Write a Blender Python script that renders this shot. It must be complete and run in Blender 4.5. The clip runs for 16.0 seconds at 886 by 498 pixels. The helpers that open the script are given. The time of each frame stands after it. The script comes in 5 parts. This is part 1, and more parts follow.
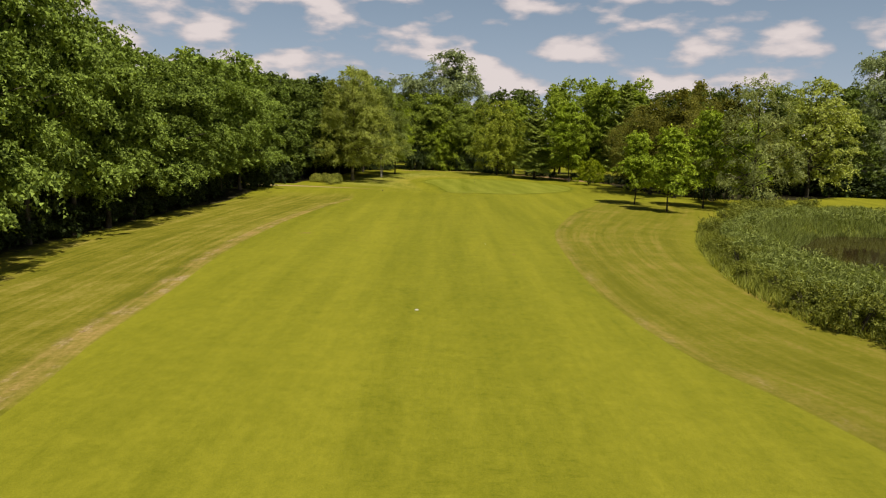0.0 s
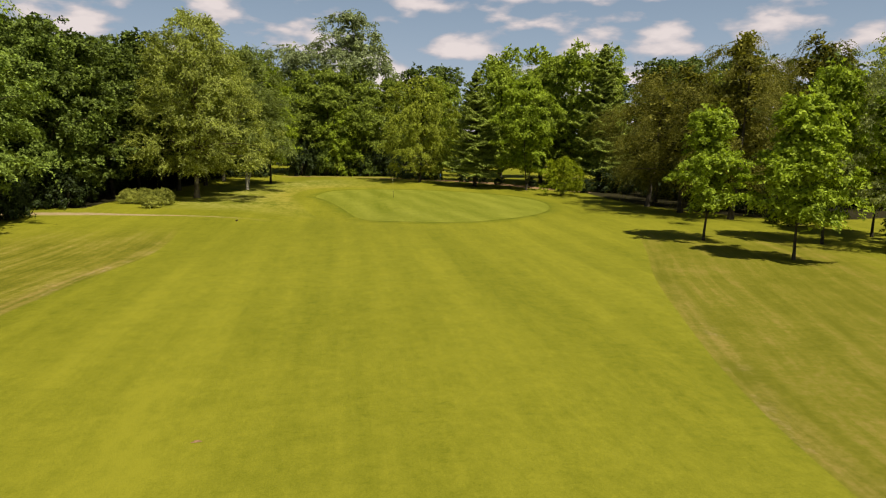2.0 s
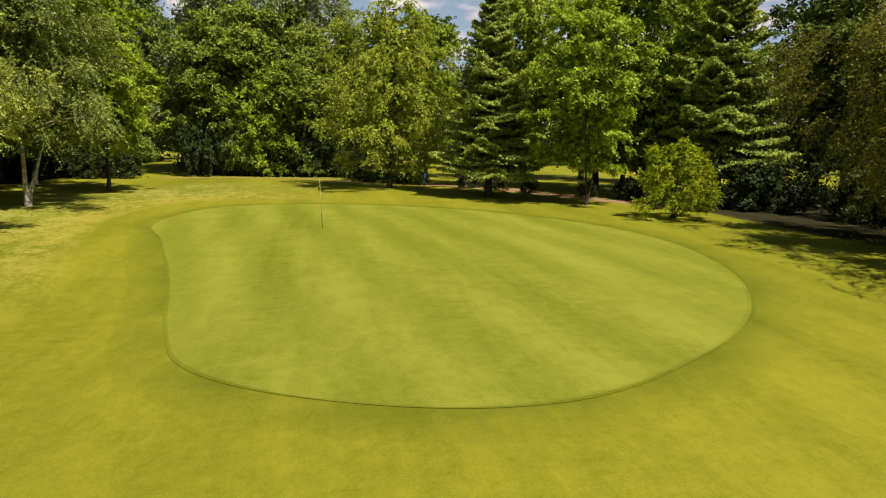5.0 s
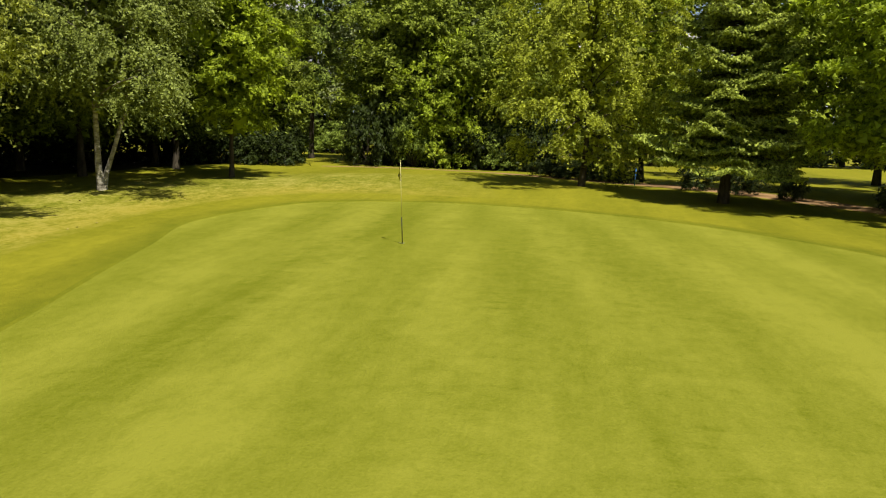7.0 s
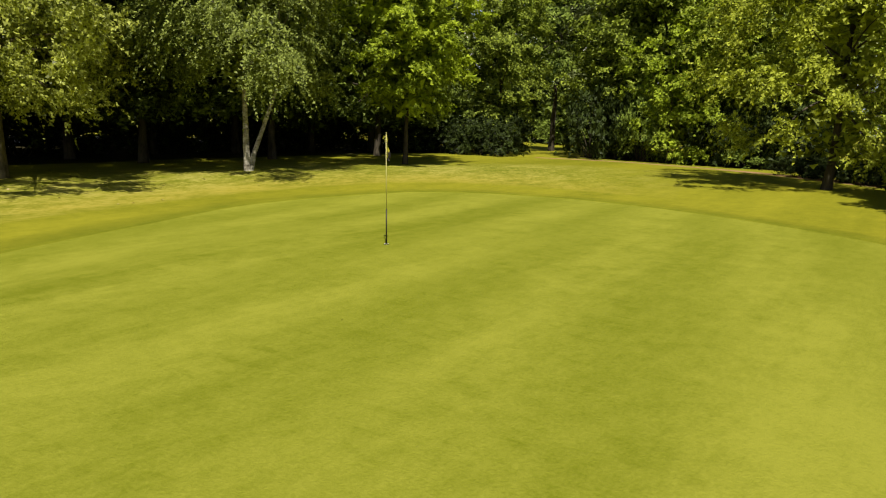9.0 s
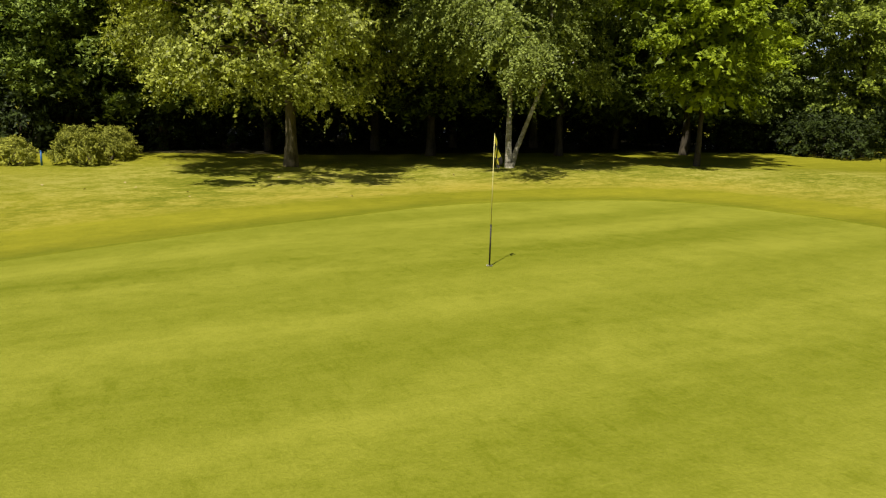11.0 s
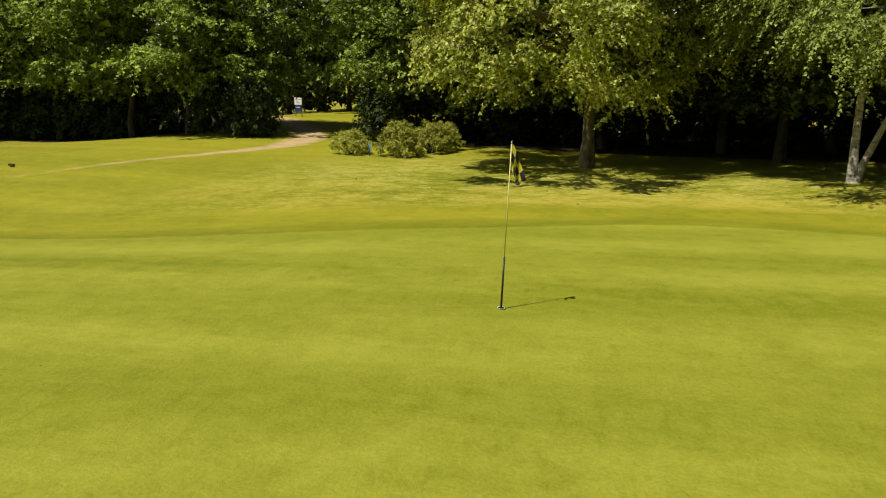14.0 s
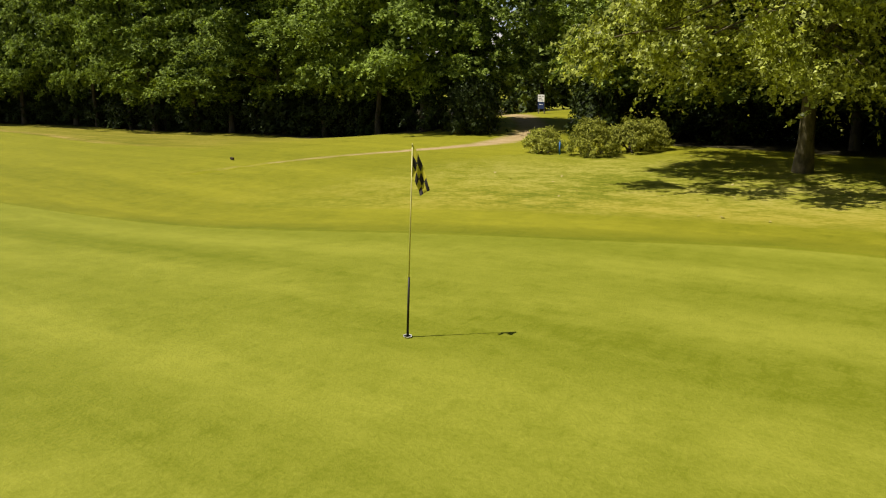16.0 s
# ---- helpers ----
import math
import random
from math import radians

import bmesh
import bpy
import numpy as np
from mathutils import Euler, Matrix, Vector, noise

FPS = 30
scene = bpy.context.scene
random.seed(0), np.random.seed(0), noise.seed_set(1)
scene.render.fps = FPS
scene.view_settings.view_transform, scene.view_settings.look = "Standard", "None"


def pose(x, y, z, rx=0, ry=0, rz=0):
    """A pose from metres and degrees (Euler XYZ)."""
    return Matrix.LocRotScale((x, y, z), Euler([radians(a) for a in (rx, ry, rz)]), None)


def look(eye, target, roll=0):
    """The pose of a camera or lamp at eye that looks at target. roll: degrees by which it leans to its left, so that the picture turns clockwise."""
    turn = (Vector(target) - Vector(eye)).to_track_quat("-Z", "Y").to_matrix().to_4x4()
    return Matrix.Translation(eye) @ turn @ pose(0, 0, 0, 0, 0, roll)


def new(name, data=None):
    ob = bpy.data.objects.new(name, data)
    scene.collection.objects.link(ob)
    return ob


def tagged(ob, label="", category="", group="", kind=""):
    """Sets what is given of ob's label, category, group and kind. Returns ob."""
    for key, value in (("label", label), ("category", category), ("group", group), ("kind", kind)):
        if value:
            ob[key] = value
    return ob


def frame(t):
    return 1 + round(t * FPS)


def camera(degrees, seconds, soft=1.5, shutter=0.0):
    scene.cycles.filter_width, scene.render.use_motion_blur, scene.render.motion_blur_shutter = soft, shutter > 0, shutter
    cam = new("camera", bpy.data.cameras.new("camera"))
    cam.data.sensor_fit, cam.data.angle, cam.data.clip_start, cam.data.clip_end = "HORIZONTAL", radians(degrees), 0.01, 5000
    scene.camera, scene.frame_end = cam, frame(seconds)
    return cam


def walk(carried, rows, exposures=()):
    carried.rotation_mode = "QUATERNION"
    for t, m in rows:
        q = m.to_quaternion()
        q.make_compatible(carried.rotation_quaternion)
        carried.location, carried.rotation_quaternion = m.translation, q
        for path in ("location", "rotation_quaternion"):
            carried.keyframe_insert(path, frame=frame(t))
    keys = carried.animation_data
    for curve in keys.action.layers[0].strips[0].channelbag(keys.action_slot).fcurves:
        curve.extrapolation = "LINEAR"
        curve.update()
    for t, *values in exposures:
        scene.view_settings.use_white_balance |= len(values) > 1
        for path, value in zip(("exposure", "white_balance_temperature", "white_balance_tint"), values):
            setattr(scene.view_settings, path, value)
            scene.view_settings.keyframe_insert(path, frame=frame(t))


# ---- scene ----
cam = camera(64.1, 16.0, 1.1)
PATH = [
    (0, (1.005, 7.174, 6.674), (1.003, 9.15, 6.367), 1.7),
    (0.5, (0.554, 17.396, 6.517), (0.612, 19.371, 6.212), 1.5),
    (1, (0.147, 27.613, 6.336), (0.278, 29.585, 6.03), 1.3),
    (1.5, (-0.023, 37.648, 6.121), (0.193, 39.613, 5.815), 1.1),
    (2, (0.233, 47.279, 5.897), (0.518, 49.234, 5.59), 1.0),
    (2.5, (0.782, 56.216, 5.688), (1.103, 58.166, 5.378), 0.8),
    (3, (1.55, 63.738, 5.525), (1.889, 65.684, 5.211), 1.0),
    (5.5, (6.353, 91.239, 3.727), (6.692, 93.186, 3.417), 1.3),
    (6, (7.317, 94.917, 3.469), (7.487, 96.885, 3.16), 1.4),
    (6.5, (8.416, 97.982, 3.199), (8.31, 99.954, 2.882), 1.7),
    (7, (9.562, 100.402, 2.907), (9.236, 102.349, 2.582), 1.9),
    (7.5, (10.8, 102.542, 2.65), (10.286, 104.445, 2.312), 2.1),
    (8, (11.963, 104.368, 2.484), (11.291, 106.221, 2.142), 2.2),
    (8.5, (13.134, 106.126, 2.418), (12.251, 107.886, 2.071), 2.4),
    (9, (14.087, 107.727, 2.433), (12.973, 109.349, 2.074), 2.2),
    (9.5, (14.848, 109.096, 2.529), (13.517, 110.54, 2.152), 2.2),
    (10, (15.241, 110.344, 2.58), (13.729, 111.594, 2.189), 2.1),
    (12.5, (15.438, 115.785, 2.8), (13.506, 116.056, 2.359), 1.7),
    (13, (15.191, 116.868, 2.817), (13.243, 116.936, 2.37), 1.5),
    (13.5, (14.778, 118.019, 2.85), (12.836, 117.874, 2.396), 1.2),
    (14, (14.294, 119.101, 2.867), (12.378, 118.759, 2.408), 1.0),
    (14.5, (13.643, 120.217, 2.858), (11.774, 119.674, 2.396), 0.4),
    (15, (12.985, 121.204, 2.865), (11.18, 120.477, 2.399), 0.0),
    (15.5, (12.218, 122.113, 2.848), (10.502, 121.198, 2.38), -0.0),
    (16, (11.478, 122.907, 2.841), (9.872, 121.811, 2.371), -0.7),
]
walk(cam, [(t, look(eye, target, roll)) for t, eye, target, roll in PATH], exposures=[(0.0, 0.15), (3.0, 0.33), (5.5, 0.47), (16.0, 0.46)])

# ---- sky and sun ----
SUN = Vector((0.295, -0.364, 0.883)).normalized()      # towards the sun
SUN_EL = math.asin(SUN.z)
SUN_AZ = math.atan2(SUN.x, SUN.y)


def make_world():
    """A clear summer sky: air light and white haze towards the horizon, with heaped clouds standing low over the woods."""
    w = bpy.data.worlds.new("sky")
    scene.world = w
    w.use_nodes = True
    nt = w.node_tree
    nt.nodes.clear()
    n, l = nt.nodes.new, nt.links.new

    def calc(op, a, b, c=None):
        node = n("ShaderNodeMath")
        node.operation = op
        for k, v in enumerate((a, b, c)):
            if isinstance(v, (int, float)):
                node.inputs[k].default_value = v
            elif v is not None:
                l(v, node.inputs[k])
        return node.outputs[0]

    def blend(fac, a, b):
        node = n("ShaderNodeMix")
        node.data_type = "RGBA"
        l(fac, node.inputs["Factor"])
        for key, v in (("A", a), ("B", b)):
            if isinstance(v, tuple):
                node.inputs[key].default_value = (*v, 1)
            else:
                l(v, node.inputs[key])
        return node.outputs["Result"]

    def ramp(fac, p0, c0, p1, c1):
        node = n("ShaderNodeValToRGB")
        e = node.color_ramp.elements
        e[0].position, e[1].position = p0, p1
        e[0].color, e[1].color = (*c0, 1), (*c1, 1)
        l(fac, node.inputs[0])
        return node.outputs["Color"]

    out, bg, sky = n("ShaderNodeOutputWorld"), n("ShaderNodeBackground"), n("ShaderNodeTexSky")
    bg.inputs["Strength"].default_value = 0.05
    sky.sky_type = "NISHITA"
    sky.sun_disc = False
    sky.sun_elevation, sky.sun_rotation = SUN_EL, SUN_AZ
    sky.air_density, sky.dust_density, sky.ozone_density = 0.45, 0.3, 1.5
    tc, sep = n("ShaderNodeTexCoord"), n("ShaderNodeSeparateXYZ")
    l(tc.outputs["Generated"], sep.inputs[0])
    high = calc("MAXIMUM", sep.outputs["Z"], 0.0)
    air = blend(calc("EXPONENT", calc("MULTIPLY", high, -3.2), 0.0), sky.outputs[0], (4.7, 7.0, 9.2))
    air = blend(calc("MULTIPLY", calc("EXPONENT", calc("MULTIPLY", high, -8.0), 0.0), 0.85), air, (8.9, 9.3, 10.3))
    # heaps wider than high; overhead one looks between them, near the horizon at their sides
    flat = n("ShaderNodeMapping")
    flat.inputs["Scale"].default_value = (1.0, 1.0, 2.6)
    flat.inputs["Location"].default_value = (0.37, 0.11, 0.05)
    l(tc.outputs["Generated"], flat.inputs["Vector"])
    heap = n("ShaderNodeTexNoise")
    for key, v in (("Scale", 10.5), ("Detail", 7.0), ("Roughness", 0.46)):
        heap.inputs[key].default_value = v
    l(flat.outputs[0], heap.inputs["Vector"])
    cloud = calc("MULTIPLY_ADD", high, -0.26, heap.outputs["Fac"])
    tone = ramp(cloud, 0.45, (8.7, 8.1, 8.6), 0.58, (13.4, 11.9, 11.6))
    l(blend(ramp(cloud, 0.435, (0, 0, 0), 0.53, (1, 1, 1)), air, tone), bg.inputs["Color"])
    l(bg.outputs[0], out.inputs[0])


make_world()
sun = new("sun", bpy.data.lights.new("sun", "SUN"))
sun.data.energy, sun.data.angle, sun.data.color = 5.0, radians(0.6), (1.0, 0.95, 0.84)
sun.matrix_world = Matrix.Translation((0, 0, 60)) @ SUN.to_track_quat("Z", "Y").to_matrix().to_4x4()


# ---- materials ----
class Nodes:
    """A short hand for a material's nodes."""

    def __init__(self, name):
        self.mat = bpy.data.materials.new(name)
        self.mat.use_nodes = True
        self.tree = self.mat.node_tree
        self.tree.nodes.clear()
        self.out = self.add("ShaderNodeOutputMaterial")

    def add(self, kind, **values):
        node = self.tree.nodes.new(kind)
        for key, v in values.items():
            node.inputs[key.replace("_", " ")].default_value = v
        return node

    def link(self, a, b):
        self.tree.links.new(a, b)

    def math(self, op, a, b=None, c=None):
        node = self.tree.nodes.new("ShaderNodeMath")
        node.operation = op
        for k, v in enumerate((a, b, c)):
            if v is None:
                continue
            if isinstance(v, (int, float)):
                node.inputs[k].default_value = v
            else:
                self.link(v, node.inputs[k])
        return node.outputs[0]

    def noise(self, vector, scale, detail=4.0, rough=0.55, stretch=None, turn=0.0):
        if stretch or turn:
            m = self.add("ShaderNodeMapping")
            m.inputs["Scale"].default_value = stretch or (1, 1, 1)
            m.inputs["Rotation"].default_value = (0, 0, turn)
            self.link(vector, m.inputs["Vector"])
            vector = m.outputs[0]
        t = self.add("ShaderNodeTexNoise", Scale=scale, Detail=detail, Roughness=rough)
        self.link(vector, t.inputs["Vector"])
        return t.outputs["Fac"]

    def ramp(self, fac, stops):
        r = self.add("ShaderNodeValToRGB")
        e = r.color_ramp.elements
        while len(e) < len(stops):
            e.new(0.5)
        for el, (p, c) in zip(e, stops):
            el.position = p
            el.color = (*c, 1) if len(c) == 3 else c
        self.link(fac, r.inputs[0])
        return r.outputs["Color"]

    def mix(self, fac, a, b, blend="MIX"):
        m = self.tree.nodes.new("ShaderNodeMix")
        m.data_type, m.blend_type = "RGBA", blend
        for key, v in (("Factor", fac), ("A", a), ("B", b)):
            if isinstance(v, (int, float)):
                m.inputs[key].default_value = v
            elif isinstance(v, tuple):
                m.inputs[key].default_value = (*v, 1)
            else:
                self.link(v, m.inputs[key])
        return m.outputs["Result"]

    def value(self, lo, hi, fac):
        r = self.tree.nodes.new("ShaderNodeMapRange")
        r.inputs["From Min"].default_value, r.inputs["From Max"].default_value = lo, hi
        self.link(fac, r.inputs["Value"])
        return r.outputs["Result"]

    def principled(self, color, rough=0.8, bump=None, strength=0.3, distance=0.02, metal=0.0, spec=0.3):
        p = self.add("ShaderNodeBsdfPrincipled", Roughness=rough, Metallic=metal)
        p.inputs["Specular IOR Level"].default_value = spec
        if isinstance(color, tuple):
            p.inputs["Base Color"].default_value = (*color, 1)
        else:
            self.link(color, p.inputs["Base Color"])
        if bump is not None:
            b = self.add("ShaderNodeBump", Strength=strength, Distance=distance)
            self.link(bump, b.inputs["Height"])
            self.link(b.outputs[0], p.inputs["Normal"])
        return p.outputs[0]

    def done(self, shader):
        self.link(shader, self.out.inputs["Surface"])
        return self.mat


def object_coords(m):
    return m.add("ShaderNodeTexCoord").outputs["Object"]


def leaf_material(name, dark, light, clear=0.18, rough=0.55, spec=0.12):
    """Leaves: tone from leaf to leaf and from tree to tree; light passes through them."""
    m = Nodes(name)
    isl = m.add("ShaderNodeNewGeometry").outputs["Random Per Island"]
    per = m.add("ShaderNodeObjectInfo").outputs["Random"]
    patch = m.noise(object_coords(m), 0.9, 3.0, 0.6)
    f = m.math("ADD", m.math("MULTIPLY", isl, 0.62), m.math("MULTIPLY", per, 0.15))
    f = m.math("ADD", f, m.math("MULTIPLY", patch, 0.7))
    col = m.ramp(f, [(0.40, tuple(c * 0.5 for c in dark)), (1.0, tuple(c * 1.15 for c in light))])
    p = m.principled(col, rough, spec=spec)
    t = m.add("ShaderNodeBsdfTranslucent")
    m.link(m.mix(1.0, col, (1.15, 1.15, 0.55), "MULTIPLY"), t.inputs["Color"])
    mixer = m.add("ShaderNodeMixShader")
    mixer.inputs[0].default_value = clear
    m.link(p, mixer.inputs[1]); m.link(t.outputs[0], mixer.inputs[2])
    return m.done(mixer.outputs[0])


def bark_material(name, dark, light, scale=3.0, stretch=(1, 1, 0.25)):
    m = Nodes(name)
    co = object_coords(m)
    a = m.noise(co, scale, 6.0, 0.65, stretch)
    b = m.noise(co, scale * 7, 4.0, 0.6, stretch)
    col = m.ramp(m.math("ADD", m.math("MULTIPLY", a, 0.7), m.math("MULTIPLY", b, 0.3)), [(0.38, dark), (0.62, light)])
    return m.done(m.principled(col, 0.9, b, 0.6, 0.03, spec=0.15))


LEAF = {
    "hornbeam": leaf_material("hornbeam_leaf", (0.052, 0.090, 0.010), (0.265, 0.340, 0.060), 0.27, 0.6, 0.08),
    "wood": leaf_material("woodland_leaf", (0.036, 0.058, 0.008), (0.175, 0.225, 0.036)),
    # undergrowth: the shade under the trees is put into this leaf colour
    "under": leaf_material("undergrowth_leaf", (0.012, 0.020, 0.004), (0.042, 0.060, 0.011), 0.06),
    "plane": leaf_material("plane_leaf", (0.132, 0.160, 0.013), (0.475, 0.510, 0.100), 0.40, 0.45, 0.22),
    "birch": leaf_material("birch_leaf", (0.062, 0.088, 0.011), (0.265, 0.312, 0.066), 0.28, 0.5, 0.14),
    "bright": leaf_material("maple_leaf", (0.112, 0.170, 0.007), (0.335, 0.410, 0.026), 0.34),
    "alder": leaf_material("alder_leaf", (0.150, 0.190, 0.010), (0.430, 0.470, 0.052), 0.34),
    "young": leaf_material("young_maple_leaf", (0.165, 0.240, 0.011), (0.410, 0.500, 0.042), 0.38),
    "grove": leaf_material("grove_leaf", (0.072, 0.112, 0.009), (0.300, 0.360, 0.044), 0.28),
    "poplar": leaf_material("poplar_leaf", (0.112, 0.172, 0.011), (0.375, 0.450, 0.048), 0.32),
    "willow": leaf_material("willow_leaf", (0.165, 0.195, 0.075), (0.345, 0.390, 0.175), 0.32),
    "osier": leaf_material("osier_leaf", (0.118, 0.142, 0.030), (0.360, 0.390, 0.120), 0.28),
    "fir": leaf_material("fir_needle", (0.095, 0.145, 0.016), (0.380, 0.440, 0.070), 0.25),
    "brown": leaf_material("weeping_leaf", (0.074, 0.080, 0.009), (0.275, 0.255, 0.040), 0.30, 0.6, 0.1),
    "shrub": leaf_material("shrub_leaf", (0.12, 0.15, 0.012), (0.44, 0.44, 0.075)),
    "golden": leaf_material("golden_shrub_leaf", (0.155, 0.215, 0.004), (0.42, 0.47, 0.016), 0.32),
    "reed": leaf_material("reed_leaf", (0.090, 0.116, 0.022), (0.280, 0.315, 0.078), 0.36),
    "olive": leaf_material("sedge_leaf", (0.112, 0.132, 0.014), (0.32, 0.335, 0.060), 0.36),
}
BARK = {
    "brown": bark_material("bark_brown", (0.03, 0.024, 0.017), (0.10, 0.082, 0.055)),
    "plane": bark_material("bark_plane", (0.055, 0.045, 0.022), (0.17, 0.14, 0.075), 2.2, (1, 1, 0.5)),
    "birch": bark_material("bark_birch", (0.06, 0.05, 0.032), (0.52, 0.48, 0.38), 3.4, (0.6, 0.6, 1.7)),
}


def turf_tone(m, co, fine=1.0):
    """The tone of mown turf: broad tone, mower grain along y, tufts and blades."""
    broad = m.noise(co, 0.06, 4.0, 0.6)
    lane = m.math("ADD", m.math("MULTIPLY", m.noise(co, 0.62, 3.0, 0.5, (1.0, 0.05, 1.0)), 0.5), m.math("MULTIPLY", m.noise(co, 0.24, 2.0, 0.5, (1.0, 0.04, 1.0)), 0.5))
    streak = m.noise(co, 2.4, 5.0, 0.7, (1.0, 0.10, 1.0))
    patch = m.noise(co, 0.8, 6.0, 0.72)
    tuft = m.noise(co, 3.6, 6.0, 0.8, (1.0, 0.6, 1.0))
    blade = m.noise(co, 24.0, 4.0, 0.8)
    dash = m.math("MULTIPLY", m.value(0.54, 0.66, m.noise(co, 1.0, 5.0, 0.7, (1.5, 4.5, 1.0))), m.value(0.56, 0.42, lane))
    f = m.math("ADD", m.math("MULTIPLY", broad, 0.11), m.math("MULTIPLY", lane, 0.36))
    f = m.math("ADD", f, m.math("ADD", m.math("MULTIPLY", patch, 0.16), m.math("MULTIPLY", streak, 0.12 * fine)))
    f = m.math("ADD", f, m.math("MULTIPLY", tuft, 0.25 * fine))
    f = m.math("ADD", f, m.math("MULTIPLY", blade, 0.24 * fine))
    f = m.math("SUBTRACT", f, m.math("MULTIPLY", dash, 0.05))
    return f, patch, m.math("ADD", blade, m.math("MULTIPLY", tuft, 2.0))


STRIPE_TURN = radians(10.5)      # the mower on the green ran this far left of north


def turf_color(m, co, low, high, fine=1.0, stripe=None):
    f, patch, relief = turf_tone(m, co, fine)
    mid = 0.568 + 0.340 * (fine - 1.0)
    if stripe:
        period, phase, amount = stripe
        sep = m.add("ShaderNodeSeparateXYZ")
        m.link(co, sep.inputs[0])
        wob = m.math("MULTIPLY", m.noise(co, 0.3, 3.0, 0.6), 0.9)
        aslant = m.math("ADD", m.math("MULTIPLY", sep.outputs["X"], math.cos(STRIPE_TURN)), m.math("MULTIPLY", sep.outputs["Y"], math.sin(STRIPE_TURN)))
        w = m.math("SINE", m.math("MULTIPLY", m.math("ADD", m.math("ADD", aslant, wob), -phase), 2 * math.pi / period))
        w = m.value(-0.8, 0.8, w)
        w = m.math("MULTIPLY", m.math("ADD", w, -0.5), m.value(0.2, 0.7, patch))
        f = m.math("ADD", f, m.math("MULTIPLY", w, amount))
    worn = m.value(0.60, 0.72, m.noise(co, 1.3, 6.0, 0.8))
    col = m.ramp(f, [(mid - 0.052, low), (mid + 0.128, high)])
    col = m.mix(m.math("MULTIPLY", worn, 0.09), col, (high[0] * 0.95, high[1] * 0.78, high[2]))
    return col, relief


TURF_LOW, TURF_HIGH = (0.128, 0.133, 0.005), (0.237, 0.222, 0.014)


def grass_material(name, low, high, stripe=None, fine=1.0):
    m = Nodes(name)
    col, relief = turf_color(m, object_coords(m), low, high, fine, stripe)
    return m.done(m.principled(col, 0.8, relief, 0.42, 0.03, spec=0.1))


TURF = grass_material("fairway_turf", TURF_LOW, TURF_HIGH)
GREEN_LOW, GREEN_HIGH, GREEN_STRIPE = (0.129, 0.144, 0.006), (0.229, 0.232, 0.024), (2.9, 1.76, 0.095)
GREEN = grass_material("green_turf", GREEN_LOW, GREEN_HIGH, GREEN_STRIPE, 0.96)
EDGE = grass_material("edge_turf", (0.092, 0.106, 0.004), (0.165, 0.168, 0.009))


def collar_material():
    """Dark longer grass next to the green that passes into the turf. v is the way out in metres."""
    m = Nodes("collar_turf")
    uv = m.add("ShaderNodeTexCoord").outputs["UV"]
    co = object_coords(m)
    sep = m.add("ShaderNodeSeparateXYZ")
    m.link(uv, sep.inputs[0])
    v = m.math("ADD", sep.outputs["Y"], m.math("MULTIPLY", m.math("ADD", m.noise(co, 0.9, 4.0, 0.7), -0.5), 0.35))
    turf, relief = turf_color(m, co, TURF_LOW, TURF_HIGH)
    fine, _ = turf_color(m, co, GREEN_LOW, GREEN_HIGH, 0.96, GREEN_STRIPE)
    dark = m.math("MULTIPLY", m.value(1.35, 0.25, v), m.value(0.2, 0.75, m.noise(co, 0.35, 3.0, 0.6)))
    outer = m.mix(m.math("MULTIPLY", dark, 0.85), turf, (0.088, 0.108, 0.004))
    return m.done(m.principled(m.mix(m.value(-0.02, 0.03, sep.outputs["Y"]), fine, outer), 0.8, relief, 0.6, 0.03, spec=0.1))


COLLAR = collar_material()


